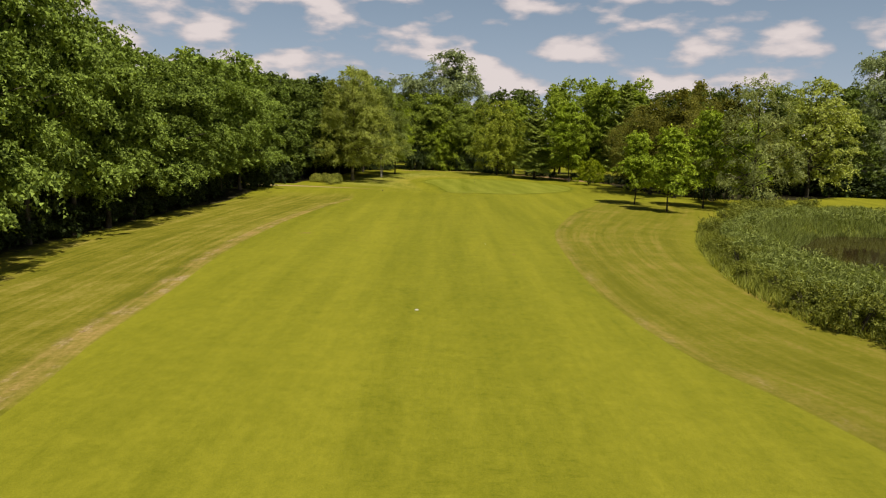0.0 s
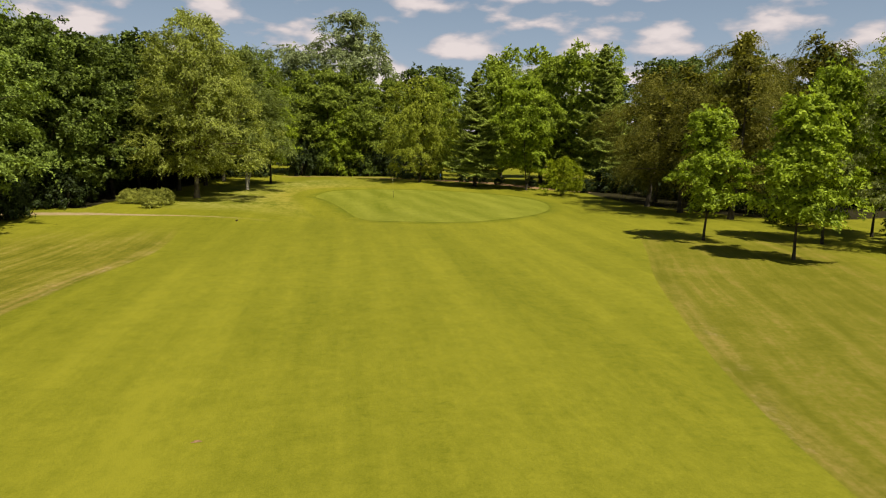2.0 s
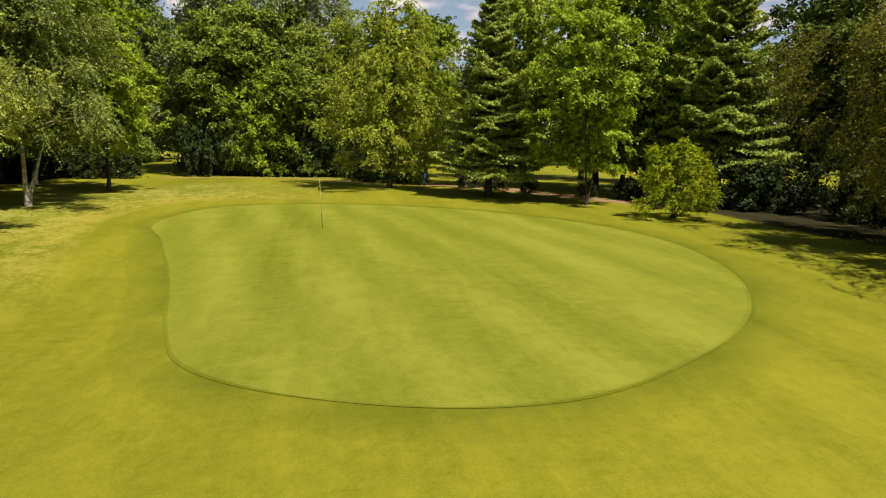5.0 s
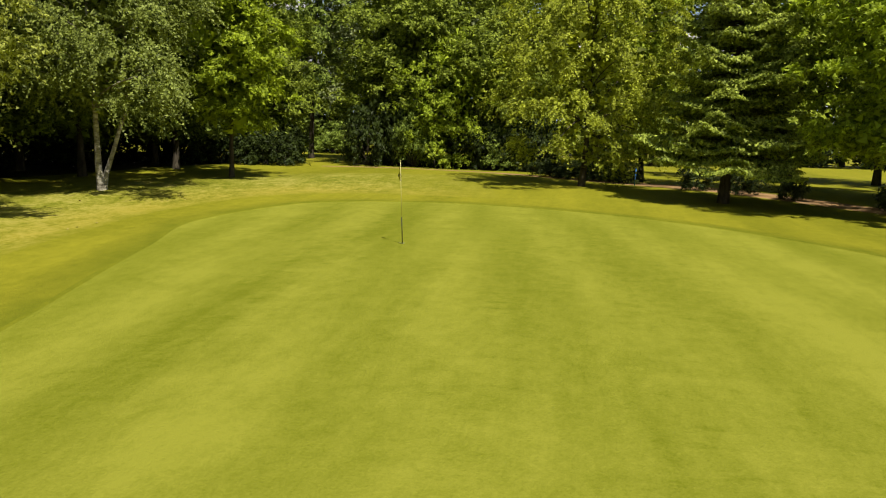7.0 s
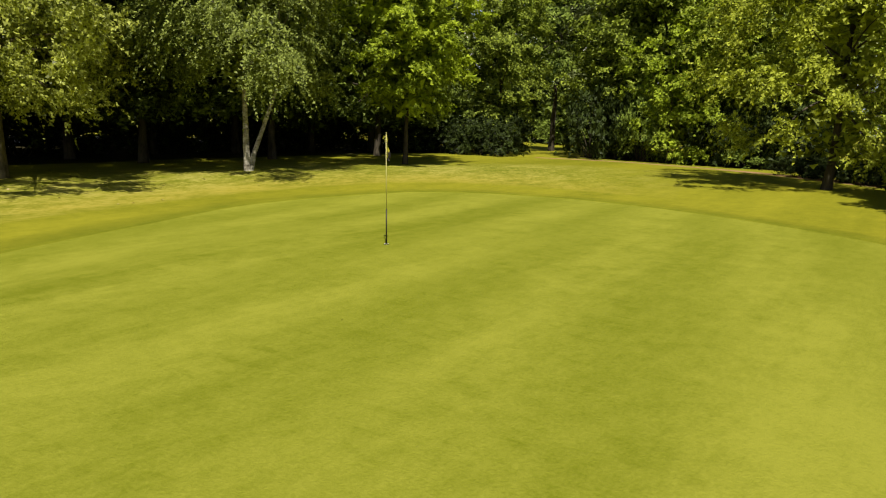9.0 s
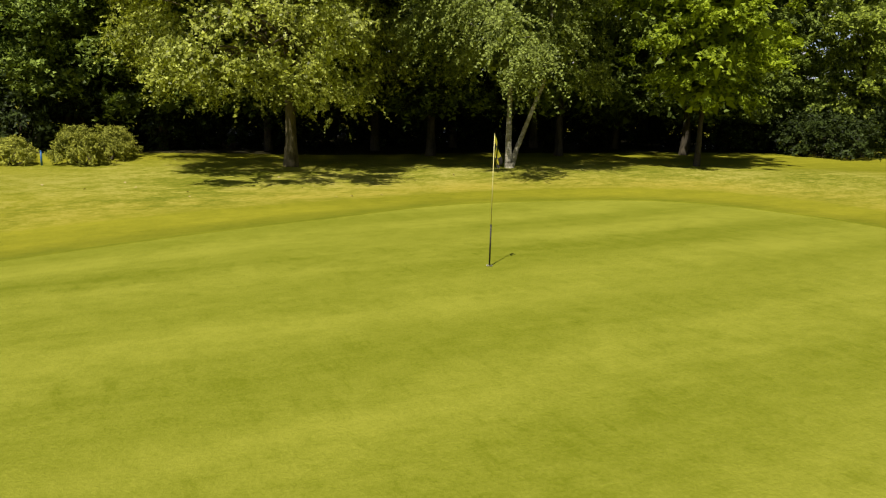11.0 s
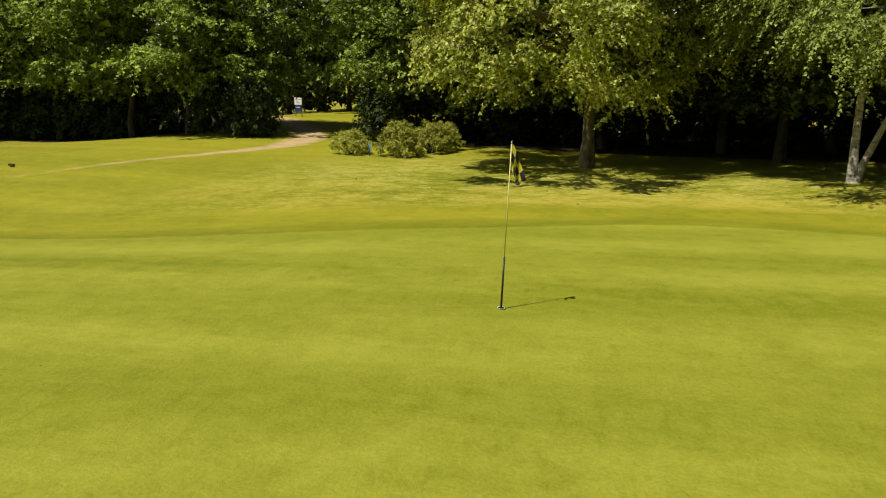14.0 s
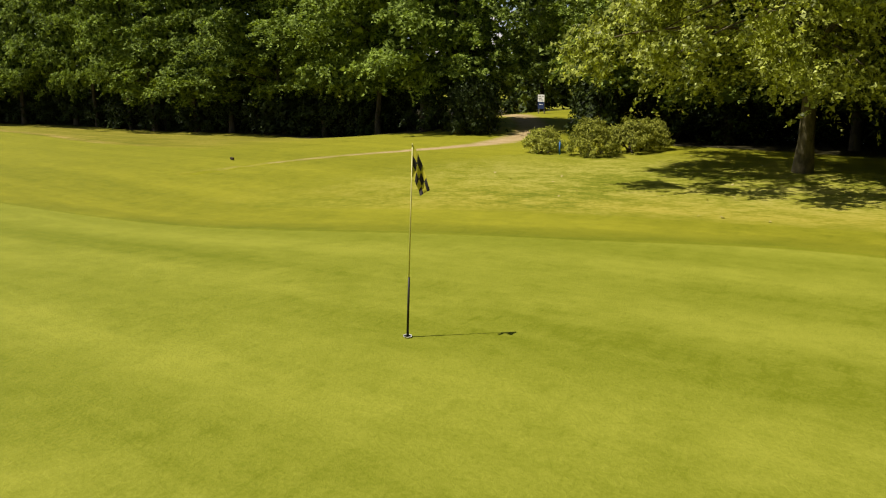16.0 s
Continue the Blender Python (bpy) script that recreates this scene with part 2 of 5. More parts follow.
def band_material(name, low, high, tan, length, edge=0.1, far_edge=0.25, lines=24.0, dry=0.0, dry_end=68.0):
    """A mown rough whose swaths follow the band: u runs along it, v across; it passes into the turf at its borders."""
    m = Nodes(name)
    uv = m.add("ShaderNodeTexCoord").outputs["UV"]
    co = object_coords(m)
    sep = m.add("ShaderNodeSeparateXYZ")
    m.link(uv, sep.inputs[0])
    swath = m.noise(uv, 1.0, 5.0, 0.65, (0.06, lines, 1.0))
    broad = m.noise(uv, 1.0, 2.0, 0.5, (0.03, lines * 0.35, 1.0))
    blade = m.noise(co, 5.0, 6.0, 0.8)
    patch = m.noise(co, 0.4, 6.0, 0.7)
    f = m.math("ADD", m.math("MULTIPLY", swath, 0.32), m.math("MULTIPLY", broad, 0.12))
    f = m.math("ADD", f, m.math("ADD", m.math("MULTIPLY", blade, 0.30), m.math("MULTIPLY", patch, 0.28)))
    col = m.ramp(f, [(0.44, low), (0.52, high), (0.60, tan)])
    if dry:
        strip_f = m.math("MINIMUM", m.value(0.026, 0.047, sep.outputs["Y"]), m.value(0.0, 0.03, m.math("SUBTRACT", 0.112, sep.outputs["Y"])))
        strip_f = m.math("MULTIPLY", strip_f, m.value(0.40, 0.60, m.math("ADD", m.math("MULTIPLY", patch, 0.5), m.math("MULTIPLY", swath, 0.5))))
        strip_f = m.math("MULTIPLY", strip_f, m.value(0.0, 22.0, m.math("SUBTRACT", dry_end, sep.outputs["X"])))
        sand = m.ramp(blade, [(0.35, (0.25, 0.172, 0.042)), (0.65, (0.42, 0.275, 0.10))])
        col = m.mix(m.math("MULTIPLY", strip_f, dry), col, sand)
        scalp = m.math("MULTIPLY", strip_f, m.value(0.54, 0.60, m.noise(co, 1.1, 5.0, 0.75, (1.0, 0.45, 1.0))))
        col = m.mix(m.math("MULTIPLY", scalp, min(1.0, dry * 1.2)), col, m.ramp(blade, [(0.4, (0.20, 0.125, 0.05)), (0.62, (0.46, 0.35, 0.19))]))
    fade = m.math("MINIMUM", m.value(0.0, edge, sep.outputs["Y"]), m.value(0.0, far_edge, m.math("SUBTRACT", 1.0, sep.outputs["Y"])))
    ends = m.math("MINIMUM", m.value(0.0, 9.0, sep.outputs["X"]), m.value(0.0, 9.0, m.math("SUBTRACT", length, sep.outputs["X"])))
    fade = m.math("MINIMUM", fade, ends)
    fade = m.math("MULTIPLY", fade, m.value(0.2, 0.6, m.math("ADD", m.math("MULTIPLY", fade, 0.5), m.math("MULTIPLY", swath, 0.5))))
    turf, relief = turf_color(m, co, TURF_LOW, TURF_HIGH)
    return m.done(m.principled(m.mix(fade, turf, col), 0.85, m.math("ADD", relief, swath), 0.6, 0.04, spec=0.1))


ROUGH_TONES = (0.122, 0.120, 0.007), (0.192, 0.172, 0.014), (0.295, 0.235, 0.048)


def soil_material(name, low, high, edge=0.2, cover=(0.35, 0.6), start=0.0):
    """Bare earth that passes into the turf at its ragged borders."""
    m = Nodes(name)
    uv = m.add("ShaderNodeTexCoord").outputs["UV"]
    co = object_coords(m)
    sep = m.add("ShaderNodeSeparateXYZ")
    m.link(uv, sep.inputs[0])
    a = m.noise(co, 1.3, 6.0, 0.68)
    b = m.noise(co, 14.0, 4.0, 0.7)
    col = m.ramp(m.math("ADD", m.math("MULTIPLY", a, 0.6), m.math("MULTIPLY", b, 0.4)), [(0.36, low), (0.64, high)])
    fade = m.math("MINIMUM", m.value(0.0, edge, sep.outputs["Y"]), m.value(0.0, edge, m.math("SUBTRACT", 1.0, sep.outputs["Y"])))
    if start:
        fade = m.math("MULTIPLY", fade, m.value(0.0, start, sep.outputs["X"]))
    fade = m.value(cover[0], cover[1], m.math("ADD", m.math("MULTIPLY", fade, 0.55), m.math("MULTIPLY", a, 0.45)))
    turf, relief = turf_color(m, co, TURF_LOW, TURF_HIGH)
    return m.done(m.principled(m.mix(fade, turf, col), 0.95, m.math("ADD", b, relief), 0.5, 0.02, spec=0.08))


def semi_rough_material():
    """Longer mottled grass between the green and the wood: green and golden tufts in ragged streaks."""
    m = Nodes("semi_rough_turf")
    uv = m.add("ShaderNodeTexCoord").outputs["UV"]
    co = object_coords(m)
    sep = m.add("ShaderNodeSeparateXYZ")
    m.link(uv, sep.inputs[0])
    broad = m.noise(co, 0.22, 3.0, 0.6)
    clump = m.noise(co, 2.0, 6.0, 0.78, (0.8, 0.5, 1.0), 0.3)
    tuft = m.noise(co, 8.0, 6.0, 0.8, (1.0, 0.6, 1.0))
    f = m.math("ADD", m.math("MULTIPLY", broad, 0.20), m.math("ADD", m.math("MULTIPLY", clump, 0.40), m.math("MULTIPLY", tuft, 0.40)))
    col = m.ramp(f, [(0.435, (0.118, 0.130, 0.007)), (0.50, (0.200, 0.196, 0.020)), (0.56, (0.310, 0.280, 0.060))])
    gold = m.math("MULTIPLY", m.value(0.42, 0.12, sep.outputs["Y"]), m.value(0.38, 0.62, m.math("ADD", m.math("MULTIPLY", broad, 0.5), m.math("MULTIPLY", clump, 0.5))))
    col = m.mix(m.math("MULTIPLY", gold, 0.6), col, (0.292, 0.232, 0.018))
    fade = m.math("MINIMUM", m.value(0.0, 0.12, sep.outputs["Y"]), m.value(0.0, 0.35, m.math("SUBTRACT", 1.0, sep.outputs["Y"])))
    fade = m.math("MINIMUM", fade, m.math("MINIMUM", m.value(0.0, 9.0, sep.outputs["X"]), m.value(0.0, 8.0, m.math("SUBTRACT", 38.0, sep.outputs["X"]))))
    turf, relief = turf_color(m, co, TURF_LOW, TURF_HIGH)
    return m.done(m.principled(m.mix(fade, turf, col), 0.85, m.math("ADD", relief, m.math("MULTIPLY", clump, 1.5)), 0.42, 0.03, spec=0.1))


SEMI_ROUGH = semi_rough_material()
# leaf litter, with the canopy's shade darkened into its colour
SHADED_LITTER = soil_material("leaf_litter", (0.014, 0.013, 0.005), (0.045, 0.037, 0.014), 0.10, (0.25, 0.45))
PATH_SOIL = soil_material("path_soil", (0.27, 0.195, 0.085), (0.40, 0.29, 0.155), 0.5, (0.24, 0.58), 13.0)
BARE = soil_material("bare_soil", (0.16, 0.095, 0.04), (0.36, 0.22, 0.11), 0.2, (0.25, 0.55))


def plain(name, color, rough=0.5, metal=0.0, wear=0.12):
    m = Nodes(name)
    co = object_coords(m)
    n1 = m.noise(co, 9.0, 5.0, 0.6)
    col = m.mix(m.math("MULTIPLY", n1, wear * 2), color, tuple(c * 0.55 for c in color))
    return m.done(m.principled(col, rough, n1, 0.08, 0.01, metal))


def water_material():
    m = Nodes("pond_water")
    rip = m.noise(object_coords(m), 1.6, 4.0, 0.6)
    return m.done(m.principled((0.030, 0.018, 0.008), 0.05, rip, 0.06, 0.03, spec=0.3))


WATER = water_material()


# ---- building helpers ----
def smooth(a, b, x):
    t = np.clip((np.asarray(x, float) - a) / (b - a), 0, 1)
    return t * t * (3 - 2 * t)


FLAG = (5.476, 118.311)
POND = (41.0, 56.5, 13.8, 14.0)


def pond_reach(x, y):
    """How far out from the pond's middle a place lies: 1 on its uneven shore."""
    u, v = (np.asarray(x, float) - POND[0]) / POND[2], (np.asarray(y, float) - POND[1]) / POND[3]
    return np.hypot(u, v) / shore(np.arctan2(v, u))


def shore(a):
    return 1 + 0.07 * np.sin(2 * a + 0.6) + 0.05 * np.sin(3 * a + 2.0) + 0.03 * np.sin(7 * a)


def ground_z(x, y):
    """The lie of the land: the flag's part of the green is the zero."""
    x, y = np.asarray(x, float), np.asarray(y, float)
    r = np.hypot(x - 8.0, y - 117.0)
    z = -0.26 * smooth(6.0, -2.0, x) * smooth(132.0, 120.0, y) * smooth(40.0, 95.0, y)
    z = z - 0.48 * np.exp(-((x - 0.0) / 6.0) ** 2 - ((y - 106.5) / 7.0) ** 2)
    z = z + 0.45 * smooth(-24.0, -38.0, x) * smooth(80.0, 95.0, y) * smooth(120.0, 105.0, y)
    z = z - (0.95 + 0.4 * smooth(85.0, 65.0, y)) * smooth(-8.0, -26.0, x) * smooth(100.0, 86.0, y)
    z = z + 0.28 * smooth(128.0, 142.0, y) * smooth(-20.0, 0.0, x)
    z = z - 0.25 * smooth(10.0, 26.0, x) * smooth(100.0, 84.0, y)
    d = pond_reach(x, y)
    z = z - 1.5 * smooth(1.35, 0.85, d)
    z = z + 0.06 * np.sin(x * 0.31 + 1.0) * np.sin(y * 0.23) * smooth(9.0, 20.0, r)
    return z


def fast_mesh(name, verts, quads, mat, shade_smooth=False, uv=None):
    me = bpy.data.meshes.new(name)
    verts, quads = np.asarray(verts, np.float32), np.asarray(quads, np.int32)
    k = quads.shape[1]
    me.vertices.add(len(verts)); me.vertices.foreach_set("co", verts.ravel())
    me.loops.add(quads.size); me.loops.foreach_set("vertex_index", quads.ravel())
    me.polygons.add(len(quads))
    me.polygons.foreach_set("loop_start", np.arange(0, quads.size, k, dtype=np.int32))
    if uv is not None:
        layer = me.uv_layers.new(name="UVMap")
        layer.data.foreach_set("uv", np.asarray(uv, np.float32)[quads.ravel()].ravel())
    if shade_smooth:
        me.polygons.foreach_set("use_smooth", np.ones(len(quads), bool))
    me.update(calc_edges=True)
    me.materials.append(mat)
    return me


def part(name, mesh, parent, label=""):
    ob = new(name, mesh)
    ob.parent = parent
    return tagged(ob, label)


def bm_mesh(name, bm, mat, bevel=0.0, shade_smooth=False):
    if bevel:
        bmesh.ops.bevel(bm, geom=list(bm.edges), offset=bevel, segments=2, affect="EDGES", profile=0.5)
    me = bpy.data.meshes.new(name)
    bm.to_mesh(me)
    bm.free()
    if shade_smooth:
        for p in me.polygons:
            p.use_smooth = True
    me.materials.append(mat)
    return me


def box(size, at=(0, 0, 0)):
    bm = bmesh.new()
    bmesh.ops.create_cube(bm, size=1.0, matrix=Matrix.Translation(at) @ Matrix.Diagonal((*size, 1)))
    return bm


def rod(r1, r2, z0, z1, n=12, at=(0, 0)):
    bm = bmesh.new()
    bmesh.ops.create_cone(bm, cap_ends=True, segments=n, radius1=r1, radius2=r2, depth=z1 - z0,
                          matrix=Matrix.Translation((at[0], at[1], (z0 + z1) / 2)))
    return bm


def holder(name, x, y, z=None, turn=0.0, scale=(1, 1, 1)):
    e = new(name)
    e.empty_display_size = 0.3
    e.location = (x, y, float(ground_z(x, y)) if z is None else z)
    e.rotation_euler = (0, 0, turn)
    e.scale = scale
    return e


def curve_through(points, count, closed=False):
    """Catmull-Rom points, evenly stepped by length."""
    p = np.array(points, float)
    p = np.vstack([p[-1], p, p[0], p[1]]) if closed else np.vstack([2 * p[0] - p[1], p, 2 * p[-1] - p[-2]])
    fine = []
    for a, b, c, d in zip(p[:-3], p[1:-2], p[2:-1], p[3:]):
        for t in np.linspace(0, 1, 24, endpoint=False):
            fine.append(0.5 * (2 * b + (c - a) * t + (2 * a - 5 * b + 4 * c - d) * t * t + (3 * b - a - 3 * c + d) * t ** 3))
    if not closed:
        fine.append(p[-2])
    else:
        fine.append(fine[0])
    fine = np.array(fine)
    s = np.r_[0, np.cumsum(np.linalg.norm(np.diff(fine, axis=0), axis=1))]
    want = np.linspace(0, s[-1], count, endpoint=not closed)
    return np.stack([np.interp(want, s, fine[:, k]) for k in range(2)], 1), s[-1]


def strip(name, left, right, mat, across=14, step=1.0, lift=0.004):
    """A sheet on the ground between two lines: u along it in metres, v from left (0) to right (1)."""
    n = 60
    a, length = curve_through(left, n)
    n = max(8, int(length / step))
    a, _ = curve_through(left, n)
    b, _ = curve_through(right, n)
    v = np.linspace(0, 1, across)
    xy = a[:, None] * (1 - v)[None, :, None] + b[:, None] * v[None, :, None]
    z = ground_z(xy[..., 0], xy[..., 1]) + lift
    z[:, [0, -1]] -= 0.03 + lift        # the borders sink into the ground
    verts = np.concatenate([xy, z[..., None]], -1).reshape(-1, 3)
    uv = np.stack(np.broadcast_arrays(np.linspace(0, length, n)[:, None], v[None, :]), -1).reshape(-1, 2)
    i = np.arange(n - 1)[:, None] * across + np.arange(across - 1)[None]
    q = np.stack([i, i + 1, i + across + 1, i + across], -1).reshape(-1, 4)
    return new(name, fast_mesh(name, verts, q, mat, True, uv))


# ---- the ground ----
def build_ground():
    near_x = np.arange(-80, 80.1, 1.0)
    near_y = np.arange(-20, 215.1, 1.0)
    far = np.array([20, 60, 150, 400, 1000, 2500.0])
    xs = np.r_[-80 - far[::-1], near_x, 80 + far]
    ys = np.r_[-20 - far[::-1], near_y, 215 + far]
    X, Y = np.meshgrid(xs, ys)
    Z = ground_z(X, Y)
    verts = np.stack([X, Y, Z], -1).reshape(-1, 3)
    w = len(xs)
    i = np.arange(len(ys) - 1)[:, None] * w + np.arange(w - 1)[None]
    q = np.stack([i, i + 1, i + w + 1, i + w], -1).reshape(-1, 4)
    tagged(new("ground", fast_mesh("ground", verts, q, TURF, True)), "closely mown yellow-green golf fairway turf", "ground", kind="structure")


build_ground()
GREEN_EDGE = [(-2.3, 122.0), (-1.0, 117.0), (0.6, 110.5), (1.7, 104.6), (2.8, 100.6), (5.0, 98.0), (8.0, 97.0), (11.0, 97.9), (15.0, 101.3),
              (18.1, 106.6), (19.5, 112.8), (18.9, 118.5), (16.2, 123.5), (12.4, 127.1), (7.6, 129.0), (3.2, 129.2), (-0.6, 127.4)]


def build_green():
    n, rings = 180, 34
    edge, _ = curve_through(GREEN_EDGE, n, True)
    mid = edge.mean(0)
    f = np.r_[0.001, np.linspace(0, 1, rings)[2:]]
    xy = mid + (edge - mid)[None] * f[:, None, None]
    z = ground_z(xy[..., 0], xy[..., 1]) + 0.012
    verts = np.concatenate([xy, z[..., None]], -1).reshape(-1, 3)
    i = np.arange(rings - 2)[:, None] * n + np.arange(n)[None]
    j = np.arange(rings - 2)[:, None] * n + (np.arange(n)[None] + 1) % n
    q = np.stack([i, i + n, j + n, j], -1).reshape(-1, 4)
    tagged(new("putting_green", fast_mesh("putting_green", verts, q, GREEN, True)),
           "finely striped light putting green of short turf", "putting green", kind="structure")
    # the collar: a slightly longer, darker ring of turf round it
    out = np.array([-0.34, -0.02, 0.05, 0.6, 1.6])
    d = edge - np.roll(edge, 1, 0) + np.roll(edge, -1, 0) - edge
    nrm = np.stack([d[:, 1], -d[:, 0]], 1) / np.linalg.norm(d, axis=1)[:, None]
    if ((edge - mid) * nrm).sum() < 0:
        nrm = -nrm
    xy = edge[None] + nrm[None] * out[:, None, None]
    z = ground_z(xy[..., 0], xy[..., 1]) + np.array([-0.004, 0.018, 0.034, 0.026, -0.012])[:, None]
    verts = np.concatenate([xy, z[..., None]], -1).reshape(-1, 3)
    i = np.arange(4)[:, None] * n + np.arange(n)[None]
    j = np.arange(4)[:, None] * n + (np.arange(n)[None] + 1) % n
    q = np.stack([i, i + n, j + n, j], -1).reshape(-1, 4)
    uv = np.stack(np.broadcast_arrays(np.arange(n)[None] * 0.5, out[:, None]), -1).reshape(-1, 2)
    tagged(new("green_collar", fast_mesh("green_collar", verts, q, COLLAR, True, uv)),
           "darker ring of longer turf round the green", "turf", kind="structure")


build_green()


def build_green_edge():
    """The dark line where the green's turf meets its collar."""
    n = 360
    edge, _ = curve_through(GREEN_EDGE, n, True)
    d = np.roll(edge, -1, 0) - np.roll(edge, 1, 0)
    nrm = np.stack([d[:, 1], -d[:, 0]], 1) / np.linalg.norm(d, axis=1)[:, None]
    if ((edge - edge.mean(0)) * nrm).sum() < 0:
        nrm = -nrm
    s = np.arange(n)
    wide = 0.11 + 0.03 * np.sin(s * 0.21)
    xy = np.stack([edge, edge + nrm * 0.05, edge + nrm * wide[:, None]])
    z = ground_z(xy[..., 0], xy[..., 1]) + np.array([0.021, 0.040, 0.042])[:, None]
    verts = np.concatenate([xy, z[..., None]], -1).reshape(-1, 3)
    i = np.arange(2)[:, None] * n + np.arange(n)[None]
    j = np.arange(2)[:, None] * n + (np.arange(n)[None] + 1) % n
    q = np.stack([i, i + n, j + n, j], -1).reshape(-1, 4)
    tagged(new("green_edge", fast_mesh("green_edge", verts, q, EDGE, True)), "thin dark line of turf round the green", "turf", kind="structure")


build_green_edge()
tagged(strip("rough_west", [(-5.2, 0), (-8.2, 22), (-9.4, 30), (-10.0, 38), (-10.8, 46), (-11.2, 55), (-11.1, 65), (-10.0, 76), (-8.9, 86), (-10.0, 98)],
             [(-30, 0), (-30, 22), (-30, 30), (-30, 38), (-30, 46), (-30, 55), (-29.6, 65), (-28.5, 76), (-26.5, 86), (-22, 98)],
             band_material("rough_turf_west", *ROUGH_TONES, 99.0, 0.06, 0.2, 34.0, 0.9, 92.0), 24),
       "tan-streaked mown rough beside the trees", "rough grass", kind="structure")
tagged(strip("rough_east", [(14.0, 0), (10.5, 22.0), (8.6, 29), (7.7, 36.6), (7.7, 44.4), (8.0, 51), (8.4, 57), (9.2, 61.8), (10.6, 67.3), (13.2, 75.9), (16.6, 84.5), (20.5, 95)],
             [(26, 0), (24, 22.0), (21, 29), (19.4, 36.6), (18.6, 44.4), (19.0, 50), (20.5, 56), (22.5, 62), (25.5, 68), (29.0, 76), (32, 85), (32, 95)],
             band_material("rough_turf_east", (0.130, 0.126, 0.006), (0.172, 0.157, 0.012), (0.245, 0.190, 0.034), 98.0, 0.05, 0.30, 21.0, 0.28, 88.0), 24),
       "tan-streaked mown rough beside the pond", "rough grass", kind="structure")
tagged(strip("semi_rough", [(-0.8, 103.5), (-1.6, 109), (-2.6, 113.5), (-3.5, 118), (-4.2, 123), (-2.6, 128.8), (1.0, 131.4), (7.0, 131.6)],
             [(-12.0, 107.4), (-16.5, 110), (-18.2, 114), (-17.6, 119), (-16.6, 125), (-13.5, 134), (-6.0, 142.5), (4.0, 144.5)], SEMI_ROUGH, 20, 0.8, 0.004),
       "longer mottled green and golden grass beside the green", "rough grass", kind="structure")
tagged(strip("woodland_floor_west", [(-21.9, -20), (-22.2, 30), (-24.4, 45), (-25.8, 60), (-25.2, 75), (-24.0, 86), (-22.6, 98)], [(-75, -20), (-75, 30), (-75, 45), (-75, 60), (-70, 75), (-55, 86), (-34, 95)], SHADED_LITTER, 48, 1.2, 0.016),
       "leaf litter darkened for the shade under the tree wall", "woodland floor", kind="structure")
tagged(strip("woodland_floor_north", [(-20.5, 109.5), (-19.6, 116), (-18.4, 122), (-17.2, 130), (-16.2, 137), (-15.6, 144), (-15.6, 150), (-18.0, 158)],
             [(-28, 108.5), (-46, 115), (-46, 122), (-45, 130), (-44, 137), (-41, 146), (-36, 154), (-28, 162)], SHADED_LITTER, 30, 1.2, 0.016),
       "leaf litter darkened for the shade under the wood", "woodland floor", kind="structure")
tagged(strip("woodland_floor_hedge", [(-6.6, 152.2), (-3, 152.2), (3, 152.0), (9, 151.5)], [(-6.6, 168), (-3, 168), (3, 168), (9, 166)], SHADED_LITTER, 16, 1.2, 0.016),
       "leaf litter darkened for the shade under the hedge", "woodland floor", kind="structure")
tagged(strip("woodland_floor_east", [(27.5, 124.5), (27.5, 118), (28.0, 110), (30.5, 102), (36, 98), (48, 101)], [(48, 150), (55, 140), (60, 130), (65, 125), (66, 120), (66, 117)], SHADED_LITTER, 30, 1.2, 0.016),
       "leaf litter darkened for the shade under the eastern stand", "woodland floor", kind="structure")
tagged(strip("path", [(-4.0, 100.6), (-9.2, 102.2), (-14.5, 103.5), (-19.6, 103.9), (-26, 102.3), (-33.5, 97.6), (-41, 92), (-50, 90)],
             [(-4.3, 101.5), (-9.55, 103.2), (-14.7, 104.9), (-20.3, 106.4), (-26.5, 105.0), (-35.2, 99.6), (-42, 94), (-50, 92.5)], PATH_SOIL, 16, 0.5, 0.005),
       "pale trodden earth path through the trees", "path", kind="structure")
tagged(strip("path_north", [(-8, 150.0), (-2, 150.0), (4, 148.4), (10, 145.2), (15, 141.4), (20, 136.4), (26, 129.6), (32, 122)],
             [(-8, 150.8), (-2, 151.0), (4, 149.8), (10.4, 147.6), (16.6, 144.4), (21.4, 138.8), (27.2, 131.4), (33, 122.8)], BARE, 10, 0.6, 0.006),
       "narrow bare earth path along the hedge", "path", kind="structure")


def build_water():
    n = 72
    a = np.linspace(0, 2 * np.pi, n, endpoint=False)
    f = np.r_[0.001, np.linspace(0, 1.12, 12)[2:]]
    xy = np.stack([POND[0] + POND[2] * np.outer(f, shore(a) * np.cos(a)), POND[1] + POND[3] * np.outer(f, shore(a) * np.sin(a))], -1)
    verts = np.concatenate([xy, np.full((*xy.shape[:2], 1), -0.95)], -1).reshape(-1, 3)
    i = np.arange(10)[:, None] * n + np.arange(n)[None]
    j = np.arange(10)[:, None] * n + (np.arange(n)[None] + 1) % n
    q = np.stack([i, i + n, j + n, j], -1).reshape(-1, 4)
    tagged(new("water", fast_mesh("water", verts, q, WATER, True)), "dark brown still pond water", "pond", kind="structure")


build_water()


